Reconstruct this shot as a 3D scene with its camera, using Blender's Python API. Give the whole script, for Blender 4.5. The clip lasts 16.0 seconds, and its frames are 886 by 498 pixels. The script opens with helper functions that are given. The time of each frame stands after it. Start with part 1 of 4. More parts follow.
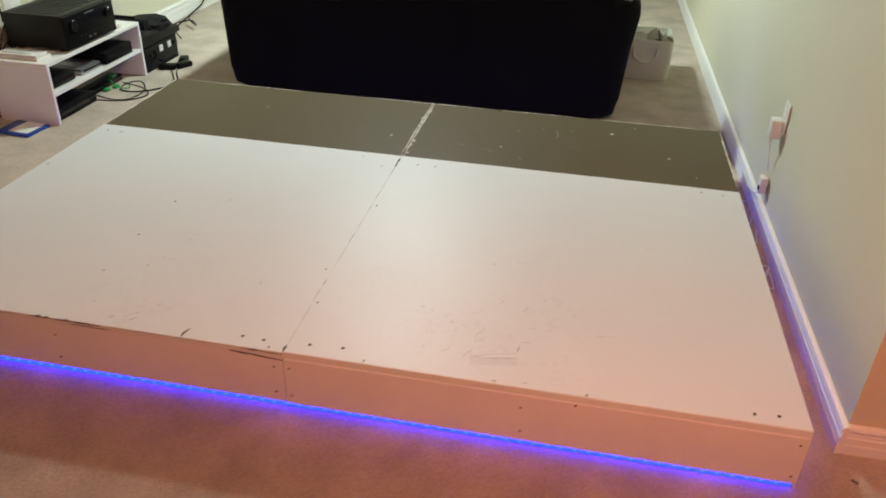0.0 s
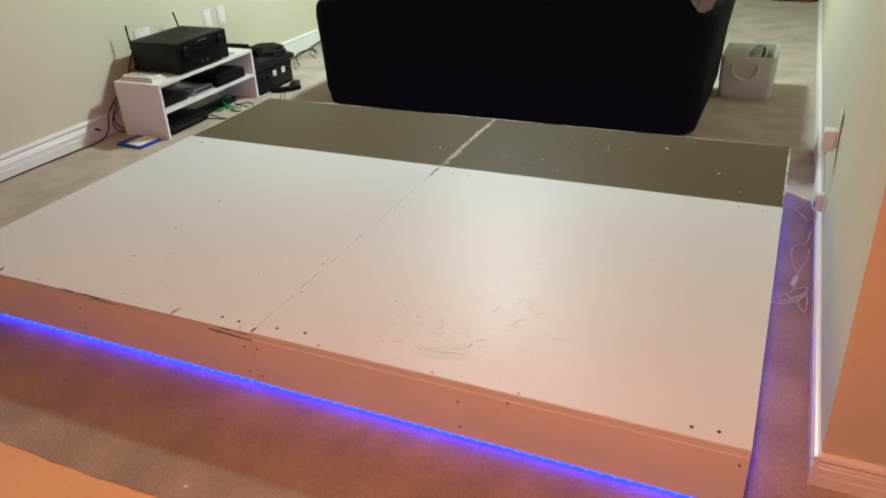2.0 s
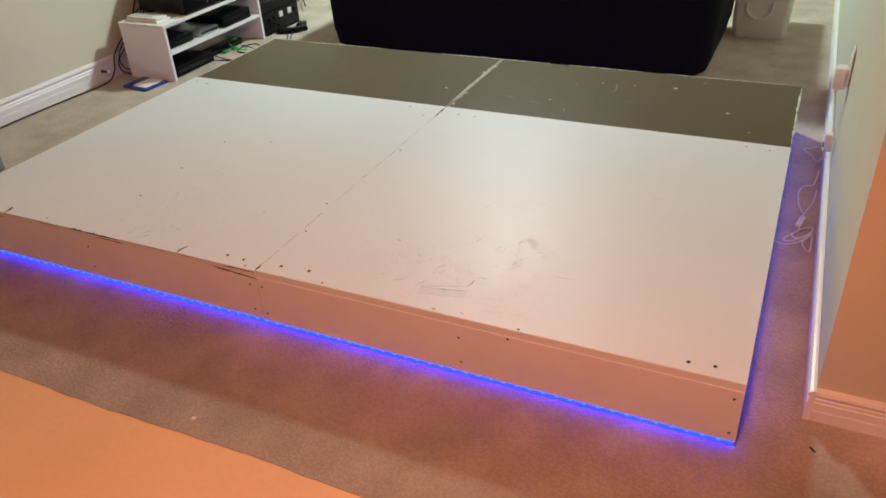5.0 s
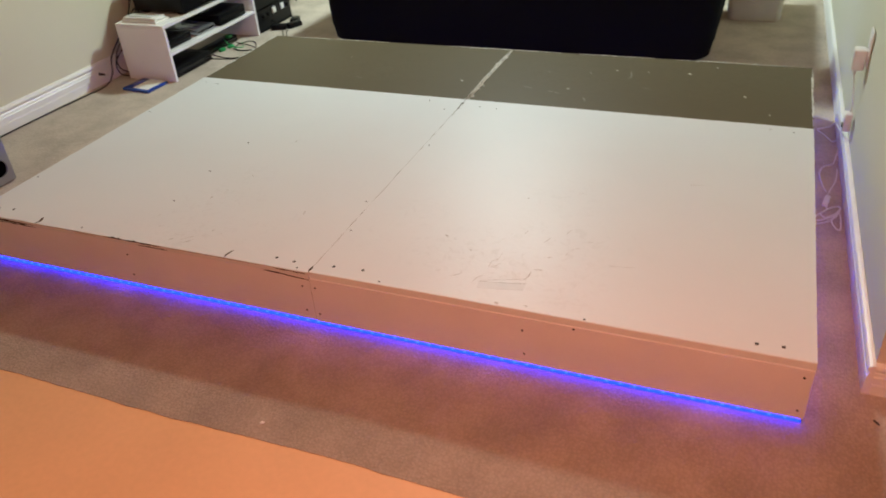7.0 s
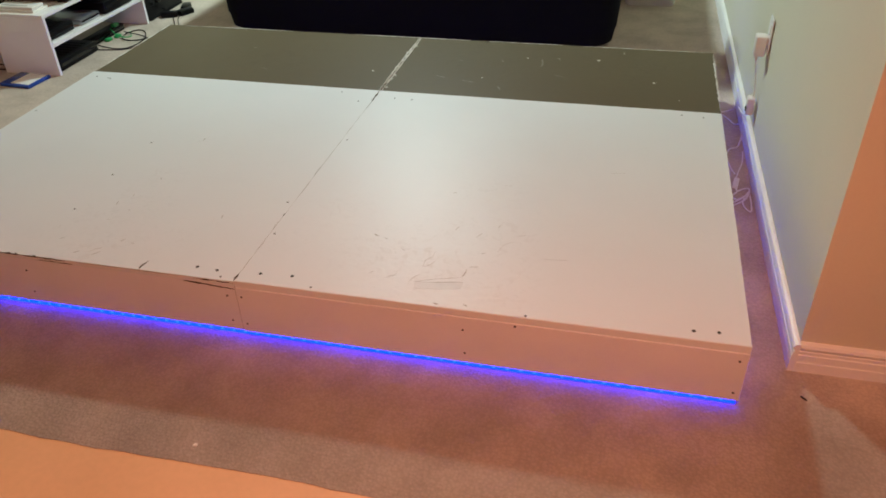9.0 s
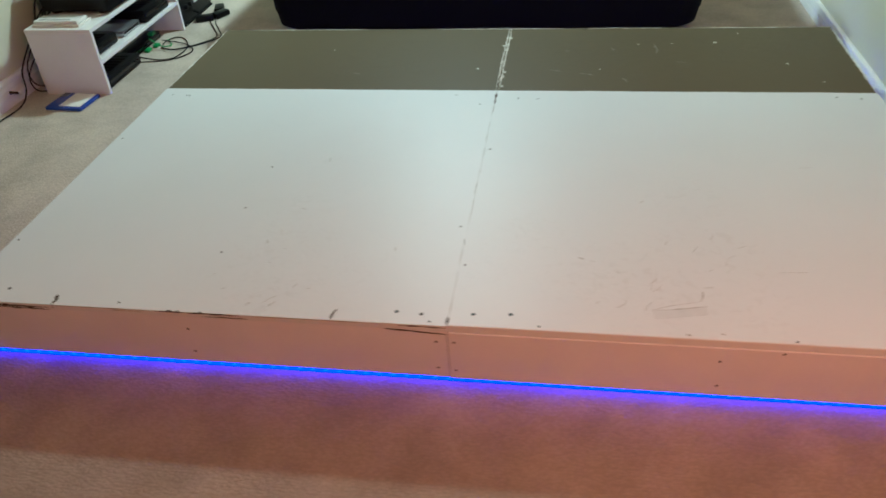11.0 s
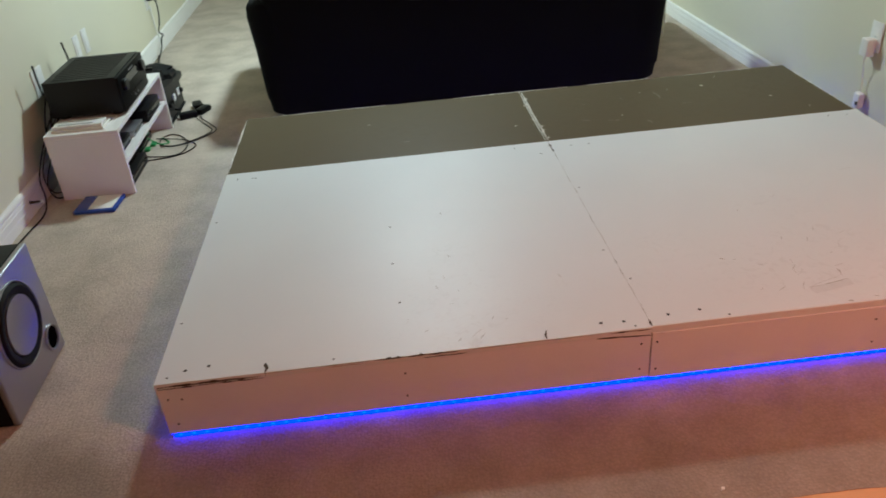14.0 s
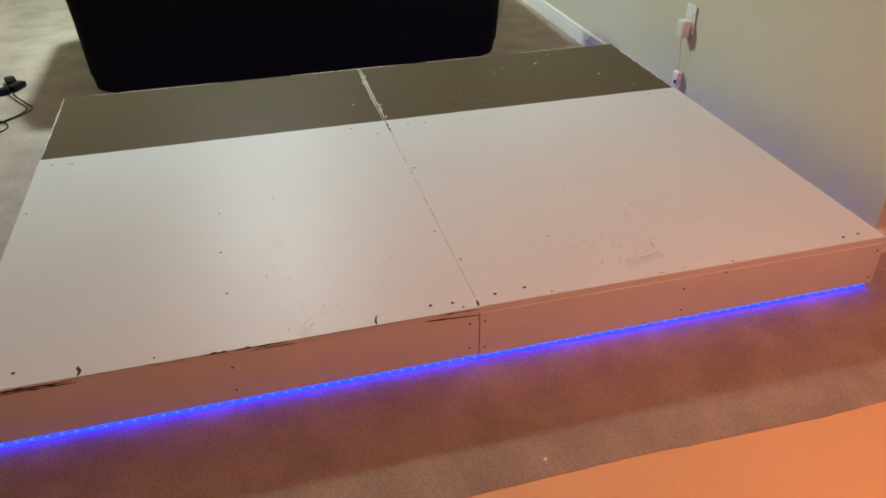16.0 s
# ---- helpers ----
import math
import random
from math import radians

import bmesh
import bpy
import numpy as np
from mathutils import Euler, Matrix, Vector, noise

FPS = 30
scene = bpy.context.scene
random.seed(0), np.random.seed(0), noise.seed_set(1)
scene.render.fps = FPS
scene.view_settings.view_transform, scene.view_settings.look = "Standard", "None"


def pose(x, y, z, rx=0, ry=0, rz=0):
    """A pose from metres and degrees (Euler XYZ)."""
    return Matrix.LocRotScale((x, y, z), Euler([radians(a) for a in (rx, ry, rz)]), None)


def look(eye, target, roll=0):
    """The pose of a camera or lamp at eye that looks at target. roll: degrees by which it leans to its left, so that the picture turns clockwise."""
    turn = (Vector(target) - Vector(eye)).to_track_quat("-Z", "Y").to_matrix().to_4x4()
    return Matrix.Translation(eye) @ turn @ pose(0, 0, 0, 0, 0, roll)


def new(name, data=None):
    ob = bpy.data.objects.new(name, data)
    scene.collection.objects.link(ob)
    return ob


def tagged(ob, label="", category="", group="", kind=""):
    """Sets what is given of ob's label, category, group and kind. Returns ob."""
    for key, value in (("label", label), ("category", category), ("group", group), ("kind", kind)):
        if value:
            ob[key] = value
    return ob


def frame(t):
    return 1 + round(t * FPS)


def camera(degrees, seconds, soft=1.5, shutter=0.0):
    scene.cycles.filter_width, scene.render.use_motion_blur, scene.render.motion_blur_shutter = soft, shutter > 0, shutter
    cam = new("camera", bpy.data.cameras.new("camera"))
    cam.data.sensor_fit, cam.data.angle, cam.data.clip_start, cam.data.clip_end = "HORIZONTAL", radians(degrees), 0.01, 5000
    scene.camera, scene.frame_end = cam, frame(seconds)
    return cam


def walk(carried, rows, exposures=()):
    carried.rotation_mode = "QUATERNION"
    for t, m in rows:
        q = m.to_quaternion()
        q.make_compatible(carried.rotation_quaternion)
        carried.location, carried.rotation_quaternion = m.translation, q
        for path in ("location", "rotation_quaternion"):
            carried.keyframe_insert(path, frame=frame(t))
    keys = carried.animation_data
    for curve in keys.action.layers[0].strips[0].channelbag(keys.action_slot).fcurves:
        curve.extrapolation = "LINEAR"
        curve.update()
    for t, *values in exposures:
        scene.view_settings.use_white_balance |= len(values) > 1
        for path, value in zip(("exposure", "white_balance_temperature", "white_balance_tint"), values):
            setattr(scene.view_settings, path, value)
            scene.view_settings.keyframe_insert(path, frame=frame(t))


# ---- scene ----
cam = camera(59.9, 16.0, soft=1.7, shutter=0.5)
PATH = [
    (0, (0.629, -1.378, 1.356), (0.328, 0.318, 0.339), 2.0),
    (0.2, (0.699, -1.315, 1.360), (0.365, 0.374, 0.342), 1.5),
    (0.5, (0.801, -1.245, 1.364), (0.329, 0.405, 0.337), 0.0),
    (0.8, (0.963, -1.233, 1.332), (0.294, 0.372, 0.346), -0.1),
    (1, (1.028, -1.229, 1.325), (0.298, 0.365, 0.362), 0.5),
    (1.5, (1.137, -1.260, 1.320), (0.377, 0.345, 0.401), -1.8),
    (2, (1.176, -1.294, 1.282), (0.419, 0.305, 0.350), -3.0),
    (2.5, (1.202, -1.313, 1.257), (0.436, 0.247, 0.266), -3.6),
    (3, (1.216, -1.313, 1.250), (0.448, 0.218, 0.216), -3.5),
    (3.5, (1.216, -1.303, 1.245), (0.448, 0.215, 0.194), -3.5),
    (4, (1.214, -1.298, 1.252), (0.447, 0.220, 0.200), -3.6),
    (6.5, (1.122, -1.326, 1.285), (0.370, 0.204, 0.240), -3.6),
    (7, (1.006, -1.390, 1.300), (0.324, 0.149, 0.221), -4.5),
    (7.5, (0.941, -1.432, 1.322), (0.415, 0.132, 0.191), -3.0),
    (8, (0.932, -1.442, 1.328), (0.474, 0.145, 0.200), -2.3),
    (10.5, (0.513, -1.200, 1.287), (0.150, 0.403, 0.147), -3.2),
    (11, (0.247, -1.241, 1.312), (-0.063, 0.347, 0.137), -4.3),
    (11.5, (-0.018, -1.197, 1.306), (-0.274, 0.397, 0.126), -5.1),
    (12, (-0.260, -1.106, 1.288), (-0.457, 0.514, 0.132), -5.3),
    (12.3, (-0.375, -1.200, 1.284), (-0.513, 0.436, 0.141), -5.7),
    (12.5, (-0.449, -1.283, 1.292), (-0.528, 0.339, 0.125), -7.2),
    (12.7, (-0.508, -1.362, 1.287), (-0.527, 0.248, 0.103), -6.5),
    (13, (-0.550, -1.431, 1.321), (-0.532, 0.215, 0.185), -5.6),
    (13.2, (-0.571, -1.466, 1.333), (-0.552, 0.215, 0.247), -5.6),
    (13.5, (-0.588, -1.482, 1.347), (-0.558, 0.222, 0.301), -5.3),
    (14, (-0.584, -1.490, 1.348), (-0.488, 0.232, 0.336), -4.7),
    (14.5, (-0.560, -1.485, 1.351), (-0.386, 0.236, 0.348), -4.2),
    (15, (-0.532, -1.481, 1.348), (-0.278, 0.199, 0.292), -2.8),
    (15.5, (-0.489, -1.469, 1.358), (-0.107, 0.160, 0.264), -0.9),
    (16, (-0.482, -1.476, 1.368), (-0.056, 0.146, 0.278), -0.6),
]
walk(cam, [(t, look(eye, target, roll)) for t, eye, target, roll in PATH],
     exposures=[(0, 0.0, 6450, 9), (4, 0.0, 6400, 8), (7, 0.0, 6350, 8), (8, -0.05, 6500, 10), (10.5, -0.08, 5550, -4), (12, -0.05, 5550, -4), (12.6, -0.10, 5700, 2), (13.5, -0.24, 5800, 8), (15, -0.22, 6150, 8),
                (16, -0.26, 6500, 12)])

# ---- world and lights ----
world = bpy.data.worlds.new("world")
scene.world = world
world.use_nodes = True
world.node_tree.nodes["Background"].inputs[0].default_value = (0.5, 0.45, 0.4, 1)
world.node_tree.nodes["Background"].inputs[1].default_value = 0.02

COOL = (0.84, 1.0, 0.96)
WARM = (1.0, 0.37, 0.225)
LED = (0.004, 0.011, 1.0)


def downlight(name, eye, target, colour, watts, radius, cone):
    """A ceiling lamp that throws its light downwards."""
    data = bpy.data.lights.new(name, "SPOT")
    data.color, data.energy, data.shadow_soft_size = colour, watts, radius
    data.spot_size, data.spot_blend = radians(cone[0]), cone[1]
    ob = new(name, data)
    ob.matrix_world = look(eye, target)
    return ob


downlight("ceiling_bulb", (-0.42, 3.0, 2.20), (-0.42, 2.99, 0.0), COOL, 348, 0.14, (168, 0.25))
# a recessed downlight in the hall behind
downlight("hall_downlight", (1.05, -1.35, 2.20), (0.40, -0.75, 0.0), WARM, 236, 0.09, (133, 1.0))


# ---- materials ----
def mat(name, colour, rough=0.6, metal=0.0, vary=0.12, scale=4.0, fine=120.0, bump=0.1, depth=0.002, second=None, coat=0.0, spec=0.5):
    """Two scales of noise over a base colour, with fine relief."""
    m = bpy.data.materials.new(name)
    m.use_nodes = True
    t = m.node_tree
    b = t.nodes["Principled BSDF"]
    geo = t.nodes.new("ShaderNodeNewGeometry")
    n1, n2 = t.nodes.new("ShaderNodeTexNoise"), t.nodes.new("ShaderNodeTexNoise")
    n1.inputs["Scale"].default_value, n2.inputs["Scale"].default_value = scale, fine
    n1.inputs["Detail"].default_value, n2.inputs["Detail"].default_value = 5, 3
    for n in (n1, n2):
        t.links.new(geo.outputs["Position"], n.inputs["Vector"])
    ramp = t.nodes.new("ShaderNodeValToRGB")
    ramp.color_ramp.elements[0].position, ramp.color_ramp.elements[1].position = 0.3, 0.7
    dark = second or [c * (1 - vary) for c in colour]
    light = [min(1, c * (1 + vary * 0.6)) for c in colour]
    ramp.color_ramp.elements[0].color = (*dark, 1)
    ramp.color_ramp.elements[1].color = (*light, 1)
    add = t.nodes.new("ShaderNodeMix")
    add.inputs[0].default_value = 0.3
    t.links.new(n1.outputs["Fac"], add.inputs[2])
    t.links.new(n2.outputs["Fac"], add.inputs[3])
    t.links.new(add.outputs[0], ramp.inputs[0])
    t.links.new(ramp.outputs[0], b.inputs["Base Color"])
    rr = t.nodes.new("ShaderNodeMapRange")
    rr.inputs["To Min"].default_value, rr.inputs["To Max"].default_value = max(0.03, rough - 0.07), min(1, rough + 0.07)
    t.links.new(n1.outputs["Fac"], rr.inputs["Value"])
    t.links.new(rr.outputs[0], b.inputs["Roughness"])
    b.inputs["Metallic"].default_value = metal
    b.inputs["Coat Weight"].default_value = coat
    b.inputs["Specular IOR Level"].default_value = spec
    bp = t.nodes.new("ShaderNodeBump")
    bp.inputs["Strength"].default_value, bp.inputs["Distance"].default_value = bump, depth
    t.links.new(n2.outputs["Fac"], bp.inputs["Height"])
    t.links.new(bp.outputs[0], b.inputs["Normal"])
    return m


def glow(name, colour, strength):
    m = bpy.data.materials.new(name)
    m.use_nodes = True
    b = m.node_tree.nodes["Principled BSDF"]
    b.inputs["Base Color"].default_value = (*colour, 1)
    b.inputs["Emission Color"].default_value = (*colour, 1)
    b.inputs["Emission Strength"].default_value = strength
    return m


def carpet_material():
    """Looped pile in small staggered rows, with trodden and soiled patches and a painted shade lane."""
    m = mat("carpet_loops", (0.545, 0.465, 0.38), 0.95, vary=0.17, scale=5.5, fine=420, bump=0.5, depth=0.003, spec=0.1)
    t = m.node_tree
    b = t.nodes["Principled BSDF"]
    geo = t.nodes.new("ShaderNodeNewGeometry")
    v = t.nodes.new("ShaderNodeTexVoronoi")
    v.inputs["Scale"].default_value, v.inputs["Randomness"].default_value = 125, 0.75
    t.links.new(geo.outputs["Position"], v.inputs["Vector"])
    bp = t.nodes.new("ShaderNodeBump")
    bp.invert = True
    bp.inputs["Strength"].default_value, bp.inputs["Distance"].default_value = 0.5, 0.004
    old = b.inputs["Normal"].links[0].from_socket
    t.links.new(v.outputs["Distance"], bp.inputs["Height"])
    t.links.new(old, bp.inputs["Normal"])
    t.links.new(bp.outputs[0], b.inputs["Normal"])
    for n in t.nodes:
        if n.bl_idname == "ShaderNodeValToRGB":
            n.color_ramp.elements[0].position, n.color_ramp.elements[1].position = 0.38, 0.60
    # shade between the loops is put into the colour: darker below their tops
    base = b.inputs["Base Color"].links[0].from_socket
    mr = t.nodes.new("ShaderNodeMapRange")
    mr.inputs["From Min"].default_value, mr.inputs["From Max"].default_value = 0.15, 0.75
    mr.inputs["To Min"].default_value, mr.inputs["To Max"].default_value = 1.05, 0.87
    t.links.new(v.outputs["Distance"], mr.inputs["Value"])
    mx = t.nodes.new("ShaderNodeMix")
    mx.data_type, mx.blend_type = "RGBA", "MULTIPLY"
    mx.inputs[0].default_value = 1
    t.links.new(base, mx.inputs[6])
    t.links.new(mr.outputs[0], mx.inputs[7])
    # shade put into the colour: a browner, darker lane by the hard floor
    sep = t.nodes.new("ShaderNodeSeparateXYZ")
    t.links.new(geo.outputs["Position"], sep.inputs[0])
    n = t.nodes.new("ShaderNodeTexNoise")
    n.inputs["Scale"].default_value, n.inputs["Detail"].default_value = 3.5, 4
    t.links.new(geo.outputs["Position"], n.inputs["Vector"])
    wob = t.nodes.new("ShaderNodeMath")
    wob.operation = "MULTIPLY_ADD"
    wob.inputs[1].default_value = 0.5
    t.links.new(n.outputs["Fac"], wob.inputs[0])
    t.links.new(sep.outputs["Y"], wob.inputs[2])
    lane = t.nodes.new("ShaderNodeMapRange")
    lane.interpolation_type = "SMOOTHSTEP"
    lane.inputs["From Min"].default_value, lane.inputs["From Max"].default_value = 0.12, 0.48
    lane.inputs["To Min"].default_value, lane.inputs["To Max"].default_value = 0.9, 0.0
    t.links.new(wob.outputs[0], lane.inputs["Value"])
    lane_shade = t.nodes.new("ShaderNodeMix")
    lane_shade.data_type, lane_shade.blend_type = "RGBA", "MULTIPLY"
    t.links.new(lane.outputs[0], lane_shade.inputs[0])
    t.links.new(mx.outputs[2], lane_shade.inputs[6])
    lane_shade.inputs[7].default_value = (0.63, 0.60, 0.575, 1)
    t.links.new(lane_shade.outputs[2], b.inputs["Base Color"])
    return m


def painted_board(name, colour, rough, spots, spec=0.5):
    """Rolled paint on board, with scuffed and dirty spots (x, y, radius, how worn)."""
    m = mat(name, colour, rough, vary=0.035, scale=2.5, fine=260, bump=0.06, depth=0.001, spec=spec)
    t = m.node_tree
    b = t.nodes["Principled BSDF"]
    geo = t.nodes.new("ShaderNodeNewGeometry")
    total = None
    for x, y, r, worn in spots:
        d = t.nodes.new("ShaderNodeVectorMath")
        d.operation = "DISTANCE"
        d.inputs[1].default_value = (x, y, 0.18)
        t.links.new(geo.outputs["Position"], d.inputs[0])
        mr = t.nodes.new("ShaderNodeMapRange")
        mr.inputs["From Min"].default_value, mr.inputs["From Max"].default_value = 0, r
        mr.inputs["To Min"].default_value, mr.inputs["To Max"].default_value = worn, 0
        t.links.new(d.outputs["Value"], mr.inputs["Value"])
        if total is None:
            total = mr.outputs[0]
        else:
            mx = t.nodes.new("ShaderNodeMath")
            mx.operation = "MAXIMUM"
            t.links.new(total, mx.inputs[0])
            t.links.new(mr.outputs[0], mx.inputs[1])
            total = mx.outputs[0]
    n = t.nodes.new("ShaderNodeTexNoise")
    n.inputs["Scale"].default_value, n.inputs["Detail"].default_value, n.inputs["Distortion"].default_value = 34, 8, 1.4
    t.links.new(geo.outputs["Position"], n.inputs["Vector"])
    th = t.nodes.new("ShaderNodeMapRange")
    th.inputs["From Min"].default_value, th.inputs["From Max"].default_value = 0.54, 0.68
    t.links.new(n.outputs["Fac"], th.inputs["Value"])
    mask = t.nodes.new("ShaderNodeMath")
    mask.operation = "MULTIPLY"
    t.links.new(total, mask.inputs[0])
    t.links.new(th.outputs[0], mask.inputs[1])
    half = t.nodes.new("ShaderNodeMath")
    half.operation = "MULTIPLY"
    half.inputs[1].default_value = 0.13
    t.links.new(mask.outputs[0], half.inputs[0])
    base = b.inputs["Base Color"].links[0].from_socket
    mix = t.nodes.new("ShaderNodeMix")
    mix.data_type = "RGBA"
    t.links.new(half.outputs[0], mix.inputs[0])
    t.links.new(base, mix.inputs[6])
    mix.inputs[7].default_value = (0.30, 0.285, 0.26, 1)
    t.links.new(mix.outputs[2], b.inputs["Base Color"])
    ro = b.inputs["Roughness"].links[0].from_socket
    ad = t.nodes.new("ShaderNodeMath")
    ad.operation = "MULTIPLY_ADD"
    ad.inputs[1].default_value = 0.3
    t.links.new(mask.outputs[0], ad.inputs[0])
    t.links.new(ro, ad.inputs[2])
    t.links.new(ad.outputs[0], b.inputs["Roughness"])
    # dents and smears in the worn places
    dn = t.nodes.new("ShaderNodeTexNoise")
    dn.inputs["Scale"].default_value, dn.inputs["Detail"].default_value, dn.inputs["Distortion"].default_value = 24, 5, 1.2
    t.links.new(geo.outputs["Position"], dn.inputs["Vector"])
    dm = t.nodes.new("ShaderNodeMath")
    dm.operation = "MULTIPLY"
    t.links.new(dn.outputs["Fac"], dm.inputs[0])
    t.links.new(total, dm.inputs[1])
    db = t.nodes.new("ShaderNodeBump")
    db.inputs["Strength"].default_value, db.inputs["Distance"].default_value = 0.40, 0.0032
    t.links.new(dm.outputs[0], db.inputs["Height"])
    t.links.new(b.inputs["Normal"].links[0].from_socket, db.inputs["Normal"])
    t.links.new(db.outputs[0], b.inputs["Normal"])
    # wide, shallow waves of the roller
    w = t.nodes.new("ShaderNodeTexNoise")
    w.inputs["Scale"].default_value = 9
    t.links.new(geo.outputs["Position"], w.inputs["Vector"])
    bp = t.nodes.new("ShaderNodeBump")
    bp.inputs["Strength"].default_value, bp.inputs["Distance"].default_value = 0.12, 0.004
    t.links.new(w.outputs["Fac"], bp.inputs["Height"])
    t.links.new(b.inputs["Normal"].links[0].from_socket, bp.inputs["Normal"])
    t.links.new(bp.outputs[0], b.inputs["Normal"])
    return m


SPOTS = [(0.46, 0.18, 0.26, 1.0), (0.60, 0.30, 0.26, 0.9), (0.33, 0.20, 0.20, 0.8), (0.66, 0.10, 0.16, 0.8), (0.56, 0.55, 0.20, 0.5), (-0.43, 0.06, 0.16, 1.0), (-0.47, 0.27, 0.20, 0.8), (-0.58, 0.12, 0.14, 0.7),
         (-0.30, 0.14, 0.18, 0.6), (-0.46, 0.46, 0.10, 0.7), (-0.17, 0.27, 0.07, 0.7), (0.05, 0.20, 0.12, 0.6), (0.15, 0.36, 0.14, 0.6), (-0.46, 0.71, 0.07, 0.6)]
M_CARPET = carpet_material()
M_VINYL = mat("vinyl_floor", (0.72, 0.43, 0.215), 0.5, vary=0.10, scale=2.2, fine=60, bump=0.04)
M_WALL = mat("wall_paint", (0.67, 0.635, 0.485), 0.75, vary=0.05, scale=1.3, fine=190, bump=0.12, depth=0.001)
M_CEIL = mat("ceiling_paint", (0.56, 0.55, 0.51), 0.9, vary=0.04, fine=90, bump=0.4)
M_TRIM = mat("trim_paint", (0.84, 0.83, 0.79), 0.35, vary=0.05, scale=7, fine=160, bump=0.05)
M_WHITE = painted_board("white_board_paint", (0.675, 0.70, 0.715), 0.45, SPOTS, spec=0.30)
M_FASCIA = mat("fascia_paint", (0.72, 0.70, 0.725), 0.45, vary=0.06, scale=6, fine=200, bump=0.08)
M_GREY = painted_board("brown_grey_board_paint", (0.108, 0.084, 0.049), 0.5, [(0.4, 1.5, 0.5, 1.0), (-0.5, 1.45, 0.4, 0.7), (0.9, 1.6, 0.35, 1.0)], spec=0.12)
M_FILL = mat("bare_filler", (0.66, 0.63, 0.56), 0.9, vary=0.2, scale=40, fine=300, bump=0.6)
M_HOLE = mat("screw_steel", (0.045, 0.042, 0.040), 0.5, metal=0.6, vary=0.2)
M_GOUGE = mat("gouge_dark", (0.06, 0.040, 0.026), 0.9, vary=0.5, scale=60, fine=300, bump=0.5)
M_SCUFF = mat("scuff_grey", (0.36, 0.34, 0.31), 0.7, vary=0.35, scale=60, fine=300)
M_DENT = mat("dented_paint", (0.62, 0.64, 0.65), 0.5, vary=0.10, scale=30, fine=200, bump=0.2)
M_SMEAR = mat("paint_smear", (0.50, 0.50, 0.49), 0.55, vary=0.3, scale=40, fine=300, bump=0.3)
M_RUB = mat("rubbed_grey_paint", (0.165, 0.140, 0.100), 0.6, vary=0.3, scale=40, fine=300)
M_LED = glow("led_blue", LED, 13.0)
M_LEDHOT = glow("led_chip_blue", (0.008, 0.022, 1.0), 16.0)
M_SOFA = mat("sofa_fabric", (0.0050, 0.0050, 0.0056), 0.95, vary=0.25, scale=5, fine=520, bump=0.5, depth=0.0015, spec=0.12)
M_BLANKET = mat("blanket_fleece", (0.46, 0.38, 0.35), 0.95, vary=0.2, scale=14, fine=300, bump=0.6, depth=0.004)
M_CANVAS = mat("basket_canvas", (0.55, 0.54, 0.43), 0.9, vary=0.1, scale=9, fine=420, bump=0.5)
M_PAPER = mat("paper", (0.78, 0.76, 0.70), 0.8, vary=0.08, scale=12)
M_BLACK = mat("black_plastic", (0.0045, 0.0045, 0.0047), 0.45, vary=0.25, scale=18, fine=260, bump=0.08, spec=0.16)
M_GLOSS = mat("black_gloss", (0.010, 0.010, 0.011), 0.12, vary=0.2, scale=18)
M_RUBBER = mat("black_rubber", (0.006, 0.006, 0.006), 0.7, vary=0.25, scale=18, spec=0.2)
M_METAL = mat("black_sheet_metal", (0.008, 0.0078, 0.0076), 0.45, metal=0.05, vary=0.2, scale=15, fine=300, bump=0.1, spec=0.3)
M_KNOB = mat("grey_knob", (0.010, 0.010, 0.010), 0.3, metal=0.2)
M_SILVER = mat("silver_lacquer", (0.40, 0.40, 0.42), 0.32, metal=0.85, vary=0.06, scale=8, fine=400, bump=0.05)
M_PORT_SHADE = mat("port_shade_black", (0.002, 0.002, 0.002), 1.0, spec=0.0)
M_JOINT = mat("joint_grey", (0.50, 0.49, 0.46), 0.8, vary=0.3, scale=30)
M_CONE = mat("speaker_cone", (0.36, 0.36, 0.40), 0.30, metal=0.8, vary=0.1)
M_SHELF = mat("white_melamine", (0.82, 0.80, 0.77), 0.38, vary=0.04, scale=6, fine=140, bump=0.04)
M_PLASTIC = mat("white_plastic", (0.78, 0.77, 0.73), 0.35, vary=0.04, scale=12)
M_BLUE = mat("blue_plastic", (0.015, 0.06, 0.33), 0.25, vary=0.12, scale=20)
M_GREEN = mat("green_plastic", (0.03, 0.30, 0.08), 0.4, vary=0.15, scale=20)
M_DRUM = mat("drum_lacquer", (0.34, 0.045, 0.012), 0.25, vary=0.2, scale=6)
M_WOOD = mat("hoop_wood", (0.16, 0.05, 0.022), 0.4, vary=0.2, scale=12)
M_LENS = glow("lamp_glass", (1.0, 0.98, 0.9), 1.5)


# ---- mesh helpers ----
ORIGIN = {}
AT = Vector((0, 0, 0))  # where the group of things being placed is shifted to


def thing(name, place, label="", category="", group="", kind=""):
    """An empty at the base of a thing that parents its parts."""
    ob = new(name)
    ob.location = Vector(place) + AT
    ob.empty_display_size = 0.05
    ORIGIN[ob.name] = Vector(place)
    return tagged(ob, label, category, group, kind)


